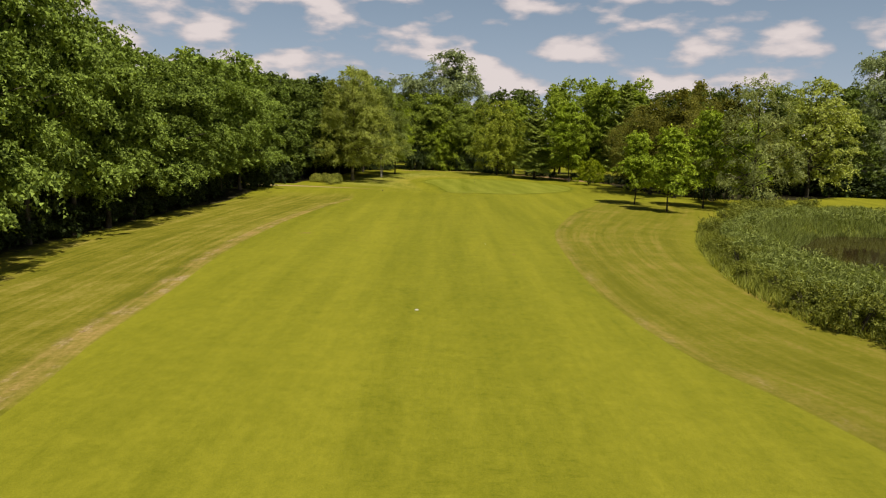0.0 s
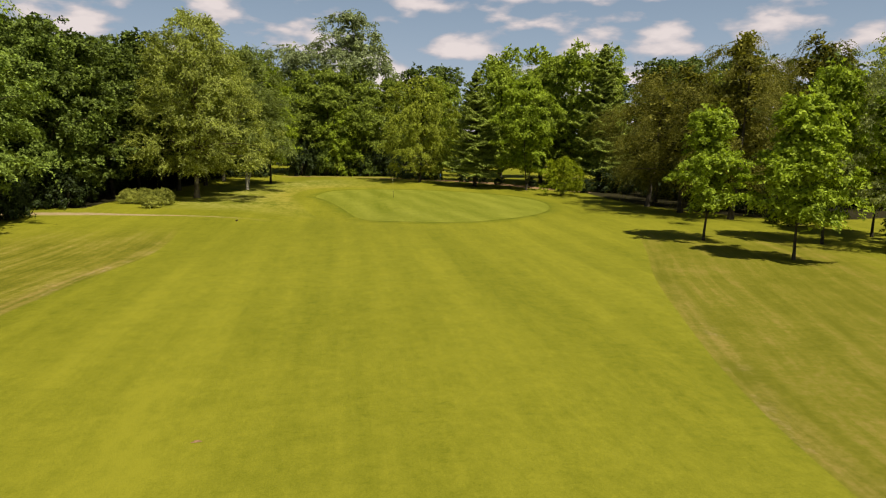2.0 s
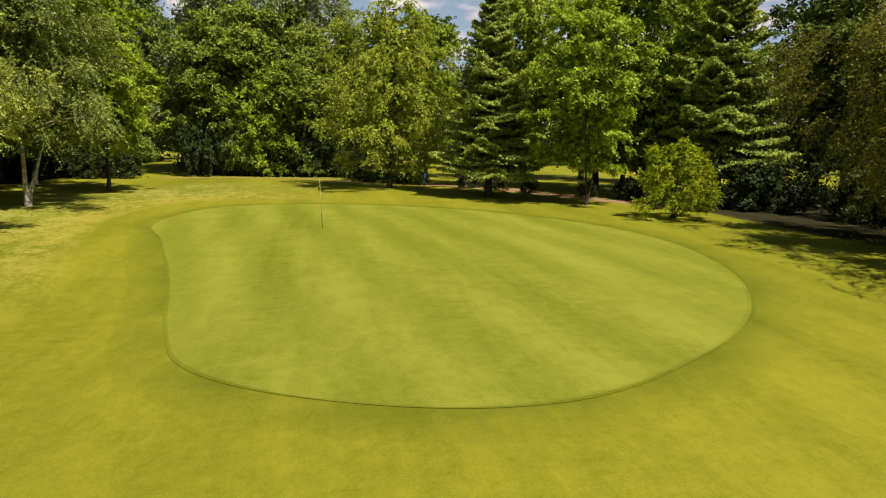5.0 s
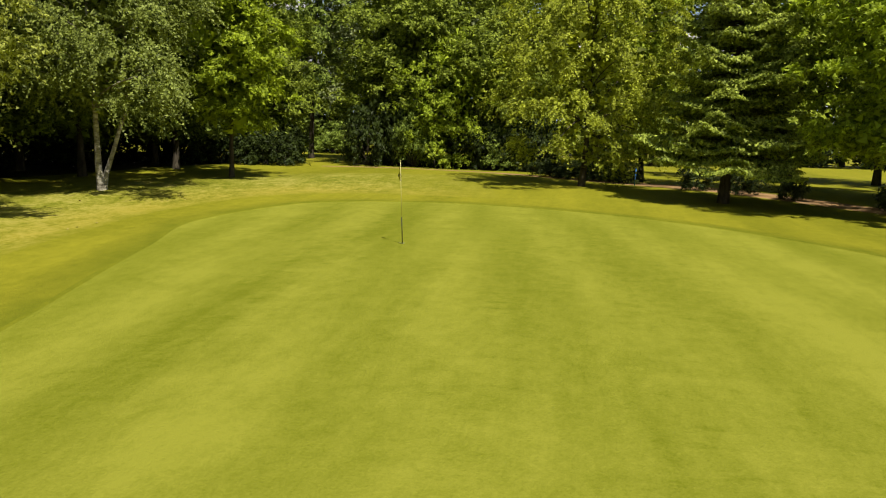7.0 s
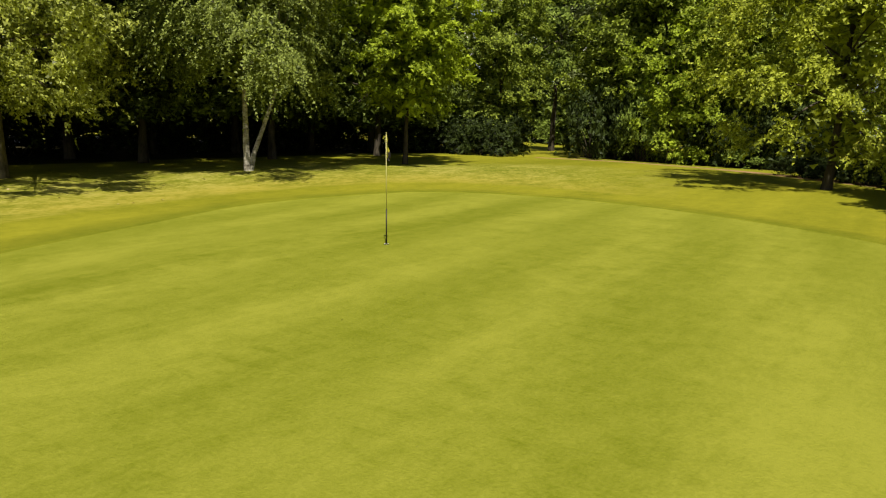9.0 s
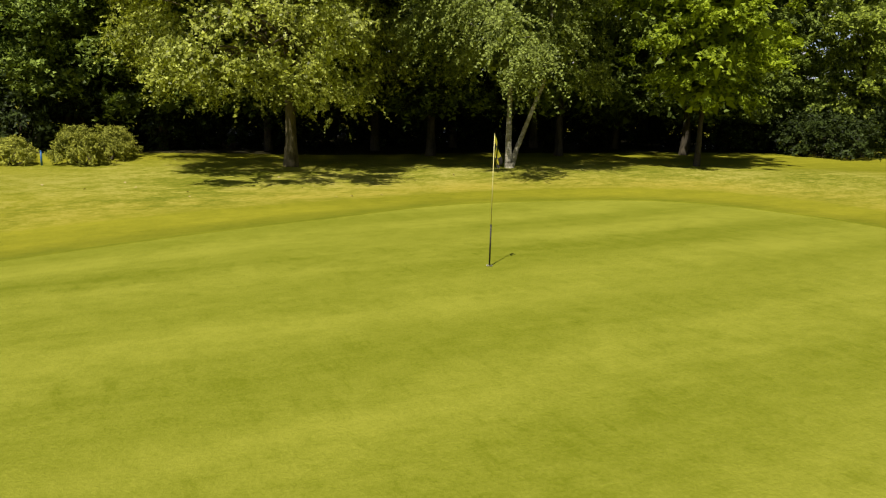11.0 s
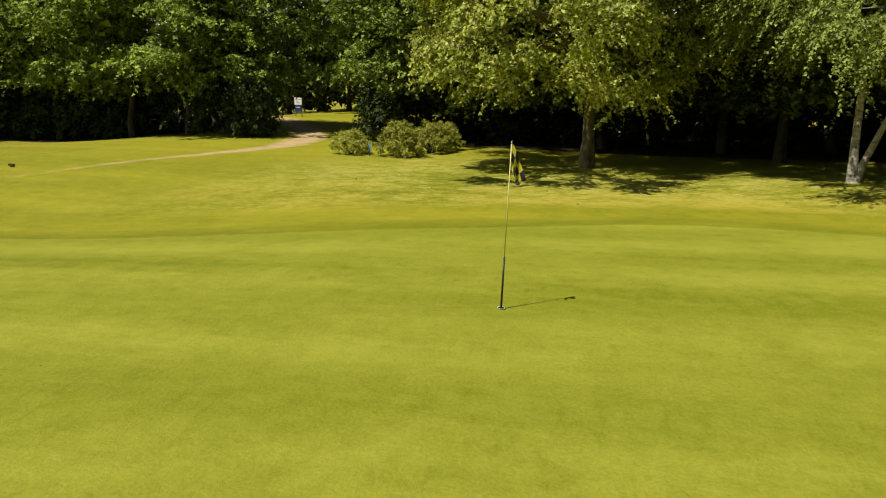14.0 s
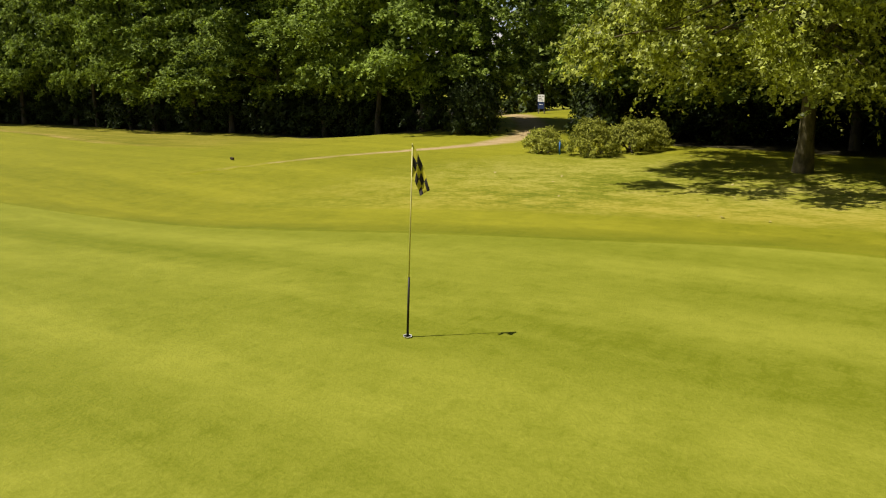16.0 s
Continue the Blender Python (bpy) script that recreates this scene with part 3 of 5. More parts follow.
# ---- trees ----
def tube(points, radii, n=7):
    """A tapered round limb along the points."""
    p = np.asarray(points, float)
    t = np.gradient(p, axis=0)
    t /= np.linalg.norm(t, axis=1)[:, None] + 1e-9
    ref = np.where(np.abs(t[:, 2:3]) > 0.9, [[1.0, 0, 0]], [[0, 0, 1.0]])
    u = np.cross(t, ref); u /= np.linalg.norm(u, axis=1)[:, None] + 1e-9
    v = np.cross(t, u)
    a = np.linspace(0, 2 * np.pi, n, endpoint=False)
    ring = p[:, None] + np.asarray(radii)[:, None, None] * (np.cos(a)[None, :, None] * u[:, None] + np.sin(a)[None, :, None] * v[:, None])
    i = np.arange(len(p) - 1)[:, None] * n + np.arange(n)[None]
    j = np.arange(len(p) - 1)[:, None] * n + (np.arange(n)[None] + 1) % n
    return ring.reshape(-1, 3), np.stack([i, j, j + n, i + n], -1).reshape(-1, 4)


def join(pieces):
    verts, faces, k = [], [], 0
    for v, q in pieces:
        verts.append(v); faces.append(np.asarray(q) + k); k += len(v)
    return np.vstack(verts), np.vstack(faces)


def leaves(rng, at, out, size, width=0.6, up=0.7, fold=0.18, hang=0.0, tri=False):
    """A folded four-cornered leaf at each place, facing up and outwards, its tip pointing out."""
    k = len(at)
    nrm = rng.normal(size=(k, 3)) * 0.55 + out * 0.55 + np.array([0, 0, up])
    nrm /= np.linalg.norm(nrm, axis=1)[:, None] + 1e-9
    tip = rng.normal(size=(k, 3)) * 0.8 + out * 0.8 + np.array([0, 0, -hang])
    tip -= nrm * (tip * nrm).sum(1)[:, None]
    tip /= np.linalg.norm(tip, axis=1)[:, None] + 1e-9
    side = np.cross(nrm, tip)
    s = (size * rng.uniform(0.65, 1.3, k))[:, None]
    base = at - tip * s * 0.5
    if tri:
        skew = rng.uniform(-0.3, 0.3, k)[:, None] * s
        verts = np.stack([base - side * s * width * 0.55 + tip * skew, at + tip * s * 0.5, base + side * s * width * 0.55 - tip * skew], 1).reshape(-1, 3)
        return verts, np.arange(3 * k).reshape(-1, 3)
    mid = at + tip * s * 0.02 + nrm * s * fold
    verts = np.stack([base, mid - side * s * width * 0.5, at + tip * s * 0.5 - nrm * s * fold * 0.3, mid + side * s * width * 0.5], 1).reshape(-1, 3)
    return verts, np.arange(4 * k).reshape(-1, 4)


def crown_clumps(rng, height, low, profile, radius, count, size, lobes=0.28, inner=0.35):
    """Places and sizes of leaf clumps within an uneven envelope."""
    us, rs = np.array(profile).T
    ph = rng.uniform(0, 6.28, 6)
    got = []
    while len(got) < count:
        u = rng.uniform(0, 1)
        env = float(np.interp(u, us, rs))
        if rng.uniform(0, 1) > env * 0.85 + 0.15:
            continue
        a = rng.uniform(0, 6.283)
        lump = 1 + lobes * (math.sin(2 * a + ph[0] + 3 * u) * 0.5 + math.sin(3 * a + ph[1] - 5 * u) * 0.4 + math.sin(5 * a + ph[2] + 9 * u) * 0.35)
        r = radius * env * lump * (rng.uniform(inner, 1.0) if rng.uniform() < 0.35 else rng.uniform(0.8, 1.05))
        got.append((r * math.cos(a), r * math.sin(a), low + (height - low) * u, size * rng.uniform(0.65, 1.35)))
    return np.array(got)


def spray_out(rng, boughs, each, size, sink=0.25):
    """Splits every bough into flat sprays that reach outwards side by side."""
    got = []
    for x, y, z, s in boughs:
        r = math.hypot(x, y) + 1e-6
        ex, ey = x / r, y / r
        for k in range(each):
            along = rng.uniform(-1.5, 0.25) * s
            across = rng.normal() * 0.62 * s * (1.0 - 0.15 * k / each)
            drop = -sink * max(0.0, along + 0.6 * s) + rng.normal() * 0.22 * s - 0.10 * abs(across)
            got.append((x + ex * along - ey * across, y + ey * along + ex * across, z + drop, size * rng.uniform(0.55, 1.15)))
    return np.array(got)


def fill_clumps(rng, clumps, twigs, per, leaf, reach=1.1, flat=0.5, width=0.7, up=0.7, droop=0.35, hang=0.0, axis=(0, 0), loose=0.75, face=0.62):
    """Fills every clump with twigs that arch outwards and sink at their ends, a leaf on either side in turn."""
    c = np.repeat(clumps, twigs, 0)
    n = len(c)
    radial = np.stack([c[:, 0] - axis[0], c[:, 1] - axis[1], 0 * c[:, 0]], 1)
    radial /= np.linalg.norm(radial, axis=1)[:, None] + 1e-6
    d = rng.normal(size=(n, 3)) * np.array([1, 1, flat + 0.25])
    d = d / (np.linalg.norm(d, axis=1)[:, None] + 1e-9) * loose + radial * (1.35 - loose) + np.array([0, 0, 0.12])
    d /= np.linalg.norm(d, axis=1)[:, None]
    long = c[:, 3] * reach * rng.uniform(0.55, 1.25, n)
    start = c[:, :3] - d * (long * 0.2)[:, None] + rng.normal(size=(n, 3)) * (c[:, 3] * 0.28)[:, None] * np.array([1, 1, flat])
    side = np.cross(d, np.array([0, 0, 1.0]) + rng.normal(size=(n, 3)) * 0.35)
    side /= np.linalg.norm(side, axis=1)[:, None] + 1e-9
    over = np.cross(side, d)
    u = (np.arange(per)[None] + rng.uniform(0, 1, (n, per))) / per
    turn = np.where(np.arange(per) % 2, 1.0, -1.0)[None, :, None]
    at = start[:, None] + d[:, None] * (long[:, None] * u)[..., None]
    at[..., 2] -= droop * long[:, None] * u ** 2
    at = at + side[:, None] * turn * leaf * 0.42 + rng.normal(size=at.shape) * leaf * 0.22
    tip = d[:, None] * 0.6 + side[:, None] * turn * 0.85 + rng.normal(size=at.shape) * 0.3 + np.array([0, 0, -hang - 0.25 * droop])
    nrm = over[:, None] * up + radial[:, None] * face + rng.normal(size=at.shape) * 0.5
    at, tip, nrm = at.reshape(-1, 3), tip.reshape(-1, 3), nrm.reshape(-1, 3)
    nrm /= np.linalg.norm(nrm, axis=1)[:, None] + 1e-9
    tip -= nrm * (tip * nrm).sum(1)[:, None]
    tip /= np.linalg.norm(tip, axis=1)[:, None] + 1e-9
    wide = np.cross(nrm, tip)
    k = len(at)
    z = (leaf * rng.uniform(0.65, 1.3, k))[:, None]
    skew = rng.uniform(-0.3, 0.3, k)[:, None] * z
    base = at - tip * z * 0.5
    verts = np.stack([base - wide * z * width * 0.55 + tip * skew, at + tip * z * 0.5, base + wide * z * width * 0.55 - tip * skew], 1)
    return verts.reshape(-1, 3), np.arange(3 * k).reshape(-1, 3)


def limbs(rng, trunk, clumps, count, r0, forkdown=0.35, low=0.0):
    """Curved limbs from the trunk's line into the clumps."""
    pieces = []
    order = rng.permutation(len(clumps))[:count]
    tz = trunk[:, 2]
    for k in order:
        c = clumps[k]
        reach = math.hypot(c[0], c[1])
        z0 = max(tz[1], low * rng.uniform(0.9, 1.5), min(c[2] - reach * (0.35 + forkdown * rng.uniform(0, 1)), tz[-1] * 0.95))
        s = np.array([np.interp(z0, tz, trunk[:, 0]), np.interp(z0, tz, trunk[:, 1]), z0])
        e = c[:3]
        m = s * 0.5 + e * 0.5 + np.array([rng.normal() * 0.2, rng.normal() * 0.2, 0.12 * reach])
        t = np.linspace(0, 1, 6)[:, None]
        p = (1 - t) ** 2 * s + 2 * t * (1 - t) * m + t * t * e
        r = r0 * (0.35 + 0.25 * rng.uniform()) * (1 - z0 / (tz[-1] * 1.25))
        pieces.append(tube(p, np.linspace(r, r * 0.18, 6), 5))
    return pieces


def trunk_line(rng, height, lean=0.3, n=9):
    z = np.linspace(-0.15, height, n)
    x = np.cumsum(rng.normal(size=n)) * 0.06 * lean * 3 + lean * (z / height) * rng.uniform(-1, 1)
    y = np.cumsum(rng.normal(size=n)) * 0.06 * lean * 3 + lean * (z / height) * rng.uniform(-1, 1)
    return np.stack([x - x[0], y - y[0], z], 1)


def trunk_radii(r, line):
    z = (line[:, 2] - line[0, 2]) / (line[-1, 2] - line[0, 2])
    return r * (1.0 - 0.85 * z) * (1 + 0.45 * np.exp(-z * 18))


ROUND = [(0, 0.35), (0.12, 0.75), (0.35, 1.0), (0.6, 0.9), (0.82, 0.6), (1, 0.15)]
WALL = [(0, 0.62), (0.12, 0.85), (0.3, 1.0), (0.45, 1.0), (0.65, 0.95), (0.85, 0.74), (1, 0.35)]
TALL = [(0, 0.5), (0.2, 0.92), (0.5, 1.0), (0.75, 0.86), (0.92, 0.55), (1, 0.2)]
DOME = [(0, 0.85), (0.3, 1.0), (0.6, 0.9), (0.85, 0.6), (1, 0.2)]


def broadleaf(seed, kind, height, low, radius, clumps, twigs, per, leaf, bark="brown", profile=ROUND, size=1.0, flat=0.5, trunk=0.22, limb_count=26,
              width=0.7, up=0.7, hang=0.0, droop=0.35, reach=1.1, loose=0.75, lobes=0.28, stems=1, core=900, inside=0.36, face=0.62, each=0, sink=0.15, spread=0.2, fork=0.2, shift=(0.0, 0.0)):
    """A tree: its trunk with limbs, and its crown of leaves on twigs."""
    rng = np.random.default_rng(seed)
    cl = crown_clumps(rng, height, low, profile, radius, clumps, size, lobes)
    if each:
        cl = spray_out(rng, cl, each, size * 0.62, sink)
    if shift != (0.0, 0.0):
        cl[:, :2] += np.array(shift) * np.clip((cl[:, 2:3] - 0.5) / 2.5, 0, 1)
    pieces = []
    for s in range(stems):
        line = trunk_line(rng, height * (0.86 if s == 0 else 0.7), 0.2 if stems > 1 else 0.12 if height < 9 else 0.35, 13)
        if stems > 1:
            line[:, 0] += (-0.05, spread)[s] * np.clip(line[:, 2], 0, 3.6) + (0.0, 0.05)[s]
        pieces.append(tube(line, trunk_radii(trunk * (1 if s == 0 else 0.8), line), 10))
        pieces += limbs(rng, line, cl, limb_count // stems, trunk, low=fork * height)
    v, q = join(pieces)
    tm = fast_mesh("trunk", v, q, BARK[bark], True)
    made = [fill_clumps(rng, cl, twigs, per, leaf, reach, flat, width, up, droop, hang, shift, loose, face)]
    # large sprays nearer the trunk, added to block sun and darken the inside
    inner = cl[rng.integers(0, len(cl), core)]
    at = inner[:, :3] * np.stack([f := rng.uniform(0.04, 0.62, core), f, np.ones(core)], 1) + rng.normal(size=(core, 3)) * 0.3
    made.append(leaves(rng, at, rng.normal(size=(core, 3)) * 0.6, inside, 0.9, 0.6, 0.18, 0.0, True))
    v, q = join(made)
    return tm, fast_mesh("crown", v, q, LEAF[kind])


def conifer(seed, height, radius, levels, low=0.8):
    """A fir: whorls of boughs, each a comb of side branchlets set with needle sprigs."""
    rng = np.random.default_rng(seed)
    line = trunk_line(rng, height, 0.08, 7)
    pieces = [tube(line, trunk_radii(0.2, line), 9)]
    at, out = [], []
    for k in range(levels):
        f = k / (levels - 1)
        z = low + (height - low) * f ** 0.95
        reach0 = radius * (1 - f) ** 0.8 * (0.8 + 0.35 * rng.uniform()) + 0.2
        n = int(5 + 4 * (1 - f))
        a0 = rng.uniform(0, 6.28)
        for b in range(n):
            a = a0 + 6.283 * b / n + rng.normal() * 0.25
            reach = reach0 * rng.uniform(0.6, 1.15)
            d = np.array([math.cos(a), math.sin(a), 0])
            side = np.array([-d[1], d[0], 0])
            s = np.linspace(0, 1, 5)
            dip = rng.uniform(0.10, 0.42) - 0.25 * f
            drop = -dip * reach * s ** 1.1 + 0.20 * reach * s ** 3 + rng.normal() * 0.15
            p = d * (reach * s)[:, None]
            p[:, 2] = z + drop
            pieces.append(tube(p, np.linspace(0.035, 0.008, 5), 4))
            combs = int(5 + 5 * reach)
            m = int(50 + 200 * reach)
            pick = rng.integers(0, combs, m)
            u = 0.12 + 0.88 * ((pick + 0.5) / combs) ** 0.85
            hand = np.where(pick % 2, 1.0, -1.0) * np.where(rng.uniform(size=m) < 0.85, 1, -1)
            w = 0.46 * reach * (1.08 - u) + 0.16
            t = rng.uniform(0, 1, m)
            q = d * (reach * u * 0.94 + 0.55 * t * w)[:, None] + side * (hand * t * w)[:, None] + rng.normal(size=(m, 3)) * 0.035
            q[:, 2] += z + np.interp(u, s, drop) - 0.20 * t * w
            at.append(q)
            out.append(d[None] * 0.8 + side[None] * hand[:, None] * 0.9)
    v, q = join(pieces)
    tm = fast_mesh("trunk", v, q, BARK["brown"], True)
    v, q = leaves(rng, np.vstack(at), np.vstack(out), 0.17, 0.5, 0.75, 0.05, 0.2, True)
    return tm, fast_mesh("crown", v, q, LEAF["fir"])


def shrub(seed, kind, height, radius, clumps, twigs, per, leaf, profile=DOME, size=0.45, lobes=0.2):
    rng = np.random.default_rng(seed)
    cl = crown_clumps(rng, height * 0.93, height * 0.12, profile, radius * 0.88, clumps, size, lobes)
    pieces = []
    for k in range(9):
        c = cl[rng.integers(len(cl))]
        t = np.linspace(0, 1, 4)[:, None]
        p = np.array([rng.normal() * 0.12, rng.normal() * 0.12, -0.08]) * (1 - t) + c[:3] * t
        pieces.append(tube(p, np.linspace(0.035, 0.01, 4), 5))
    v, q = join(pieces)
    tm = fast_mesh("stem", v, q, BARK["brown"], True)
    v, q = fill_clumps(rng, cl, twigs, per, leaf, 1.0, 0.9, 0.65, 0.55, 0.2)
    v[:, 2] = np.maximum(v[:, 2], 0.01)
    return tm, fast_mesh("foliage", v, q, LEAF[kind])


def plant(name, meshes, x, y, label, category="tree", group="", turn=0.0, scale=1.0, tall=None):
    e = holder(name, x, y, None, turn, (scale, scale, tall or scale))
    for me in meshes:
        part(me.name.split(".")[0], me, e)
    return tagged(e, label, category, group)


rnd = random.Random(7)
HORN = [broadleaf(11 + k, "hornbeam", 16.0, 3.1, 4.8, 46, 6, 14, 0.185, profile=WALL, size=1.5, flat=0.36, trunk=0.2, droop=0.5, limb_count=16, lobes=0.5, each=10, width=0.8, up=0.8, face=0.42, core=2400, inside=0.42, sink=0.35) for k in range(3)]
WOOD = [broadleaf(31 + k, "wood", 15.5, 2.0, 4.5, 66, 6, 12, 0.21, profile=TALL, size=1.4, flat=0.45, trunk=0.2, limb_count=14, each=5, width=0.8, up=0.8, face=0.3, core=2200, inside=0.42, lobes=0.4) for k in range(3)]
FARWOOD = [broadleaf(41 + k, "wood", 15.5, 1.0, 4.6, 60, 3, 6, 0.48, profile=TALL, size=1.4, flat=0.6, trunk=0.2, limb_count=6, each=5, width=0.75, up=0.5, core=400) for k in range(2)]
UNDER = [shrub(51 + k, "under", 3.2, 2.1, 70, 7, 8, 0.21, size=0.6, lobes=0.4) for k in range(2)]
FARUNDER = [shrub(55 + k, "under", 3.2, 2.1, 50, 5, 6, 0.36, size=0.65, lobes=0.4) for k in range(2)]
HEDGE = [shrub(57 + k, "hornbeam", 3.2, 2.1, 70, 9, 10, 0.17, size=0.6, lobes=0.35) for k in range(2)]
GROVE = [broadleaf(65 + k, "grove", 16.0, 1.8, 4.8, 60, 6, 13, 0.185, profile=WALL, size=1.4, flat=0.45, trunk=0.2, droop=0.4, limb_count=16, lobes=0.45, each=8, width=0.8, core=1600, inside=0.42, sink=0.25) for k in range(2)]
SAPLING = broadleaf(59, "young", 7.6, 0.4, 2.3, 60, 8, 13, 0.16, profile=TALL, size=0.8, trunk=0.07, limb_count=14, core=500, inside=0.28)
LIGHT = broadleaf(61, "poplar", 18.5, 2.6, 4.4, 84, 6, 11, 0.23, "brown", TALL, 1.3, 0.55, 0.22, 24, 0.8, droop=0.35, each=5, core=1700, inside=0.42, sink=0.25, lobes=0.4)


def spin():
    return rnd.uniform(0, 6.28)


# the western wall of trees, with the path's gap in it
for k in range(4, 18):
    y = 10 + 5.1 * k + rnd.uniform(-0.7, 0.7)
    if y > 99:
        break
    plant("hornbeam_tree", HORN[k % 3], -27.4 + 0.06 * max(0, y - 65) + 0.18 * max(0, 54 - y) + rnd.uniform(-0.8, 0.8), y,
          "tall dark green hornbeam in a dense tree wall", "tree", "western tree wall", spin(), rnd.uniform(0.95, 1.1), rnd.uniform(1.2, 1.38) if y < 63 else rnd.uniform(0.90, 1.12))
for k in range(4, 11):
    plant("woodland_tree", FARWOOD[k % 2], -38.0 + rnd.uniform(-1, 1), 8 + 7.2 * k + rnd.uniform(-1, 1), "dark woodland tree behind the hornbeams", "tree", "woodland",
          spin(), rnd.uniform(1.0, 1.15), rnd.uniform(0.95, 1.12))
for x, y in [(-36, 28), (-33, 22), (-42, 21)]:
    plant("woodland_tree", FARWOOD[0], x, y, "dark woodland tree behind the hornbeams", "tree", "woodland", spin(), 1.1, 1.05)
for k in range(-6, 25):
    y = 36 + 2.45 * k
    plant("woodland_shrub", UNDER[k % 2], -28.4 - 0.6 * (k % 2) + 0.06 * max(0, y - 65) + 0.15 * max(0, 52 - y) + rnd.uniform(-0.3, 0.3), y + rnd.uniform(-0.5, 0.5), "shade-darkened shrub under the hornbeams", "shrub", "undergrowth", spin(), rnd.uniform(0.7, 1.0), rnd.uniform(0.75, 1.2))
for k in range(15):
    plant("woodland_shrub", FARUNDER[k % 2], -29.6 + 0.06 * max(0, 4 * k - 27) + 0.15 * max(0, 52 - 38 - 4 * k) + rnd.uniform(-0.4, 0.4), 38 + 4.0 * k + rnd.uniform(-0.8, 0.8), "shade-darkened shrub under the hornbeams", "shrub", "undergrowth", spin(), rnd.uniform(0.9, 1.15))
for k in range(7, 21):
    plant("woodland_shrub", FARUNDER[k % 2], -32.0 + rnd.uniform(-0.8, 0.8), 8 + 3.9 * k, "shade-darkened shrub under the hornbeams", "shrub", "undergrowth", spin(), rnd.uniform(0.9, 1.25))
for x, y, sc in [(-35, 84.5, 0.95), (-35.5, 109, 0.98), (-36, 76, 0.97), (-29.5, 113, 0.97)]:
    plant("poplar_tree", LIGHT, x, y, "light green poplar behind the tree wall", "tree", "poplars", spin(), sc)
for x, y, sc in [(-26.2, 98.6, 0.92), (-24.0, 111.2, 0.92), (-28.5, 112.5, 1.0)]:
    plant("hornbeam_tree", HORN[1], x, y, "dark hornbeam beside the path's gap", "tree", "western tree wall", spin(), sc)
for x, y, sc in [(-23.7, 101.1, 0.78), (-22.9, 101.5, 0.6), (-25.0, 98.2, 0.85), (-22.3, 109.4, 0.8), (-25.0, 108.9, 0.8)]:
    plant("woodland_shrub", UNDER[0], x, y, "shade-darkened leafy shrub at the path's gap", "shrub", "undergrowth", spin(), sc, 0.95)

ARCH = broadleaf(62, "hornbeam", 15.0, 4.6, 4.6, 62, 6, 11, 0.2, profile=WALL, size=1.35, flat=0.5, trunk=0.2, droop=0.4, limb_count=16, each=6, width=0.8, up=0.6, fork=0.35)
plant("hornbeam_tree", HORN[2], -29.2, 106.9, "hornbeam arching over the path's gap", "tree", "western tree wall", 0.4, 1.0, 0.85)
for x, y in [(-47, 99.5), (-46, 105), (-48, 93.5)]:
    plant("woodland_tree", FARWOOD[0], x, y, "woodland tree beyond the path", "tree", "far woods", spin(), 1.0, 1.0)
plant("hornbeam_tree", ARCH, -14.6, 166.0, "high-crowned hornbeam over the meadow's gap", "tree", "northern trees", 1.4, 1.15, 1.3)

# the wood behind the plane tree and the birches
for x, y in [(-24.6, 111.8), (-22.4, 115.5), (-21.6, 120.5), (-21.2, 126), (-20.9, 131), (-20.2, 136), (-19.6, 141), (-18.6, 146), (-17.9, 151), (-19.6, 155.5), (-15.2, 134.2), (-14.6, 142.0), (-16.6, 127.6)]:
    plant("woodland_tree", WOOD[rnd.randrange(3)], x + rnd.uniform(-0.7, 0.7), y, "dark woodland tree at the edge of the wood", "tree", "woodland",
          spin(), rnd.uniform(0.92, 1.08), rnd.uniform(0.9, 1.08))
for x, y in [(-31, 116), (-31, 122), (-31, 129), (-30, 136), (-28.5, 143), (-27, 150), (-25, 158), (-38, 118), (-38, 127), (-37, 137), (-35, 147), (-33, 156)]:
    plant("woodland_tree", FARWOOD[rnd.randrange(2)], x, y, "dark woodland tree inside the wood", "tree", "woodland", spin(), 1.12, 1.1)
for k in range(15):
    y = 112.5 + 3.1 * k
    plant("woodland_shrub", UNDER[k % 2], -23.2 + 0.10 * max(0, y - 126) + rnd.uniform(-0.6, 0.6), y, "shade-darkened shrub under the wood's edge", "shrub", "undergrowth", spin(), rnd.uniform(0.7, 1.15))
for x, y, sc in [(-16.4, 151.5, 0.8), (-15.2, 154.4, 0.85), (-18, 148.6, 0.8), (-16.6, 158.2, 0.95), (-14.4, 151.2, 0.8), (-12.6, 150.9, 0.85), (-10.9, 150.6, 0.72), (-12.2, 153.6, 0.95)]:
    plant("hedge_shrub", UNDER[0], x, y, "shade-darkened leafy shrub beside the meadow's gap", "shrub", "northern hedge", spin(), sc)
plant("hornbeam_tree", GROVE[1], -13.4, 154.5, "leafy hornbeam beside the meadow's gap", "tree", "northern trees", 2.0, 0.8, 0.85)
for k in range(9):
    plant("woodland_shrub", FARUNDER[k % 2], -33 + rnd.uniform(-1, 1), 114 + 5 * k, "shade-darkened shrub inside the wood", "shrub", "undergrowth", spin(), rnd.uniform(1.2, 1.6))

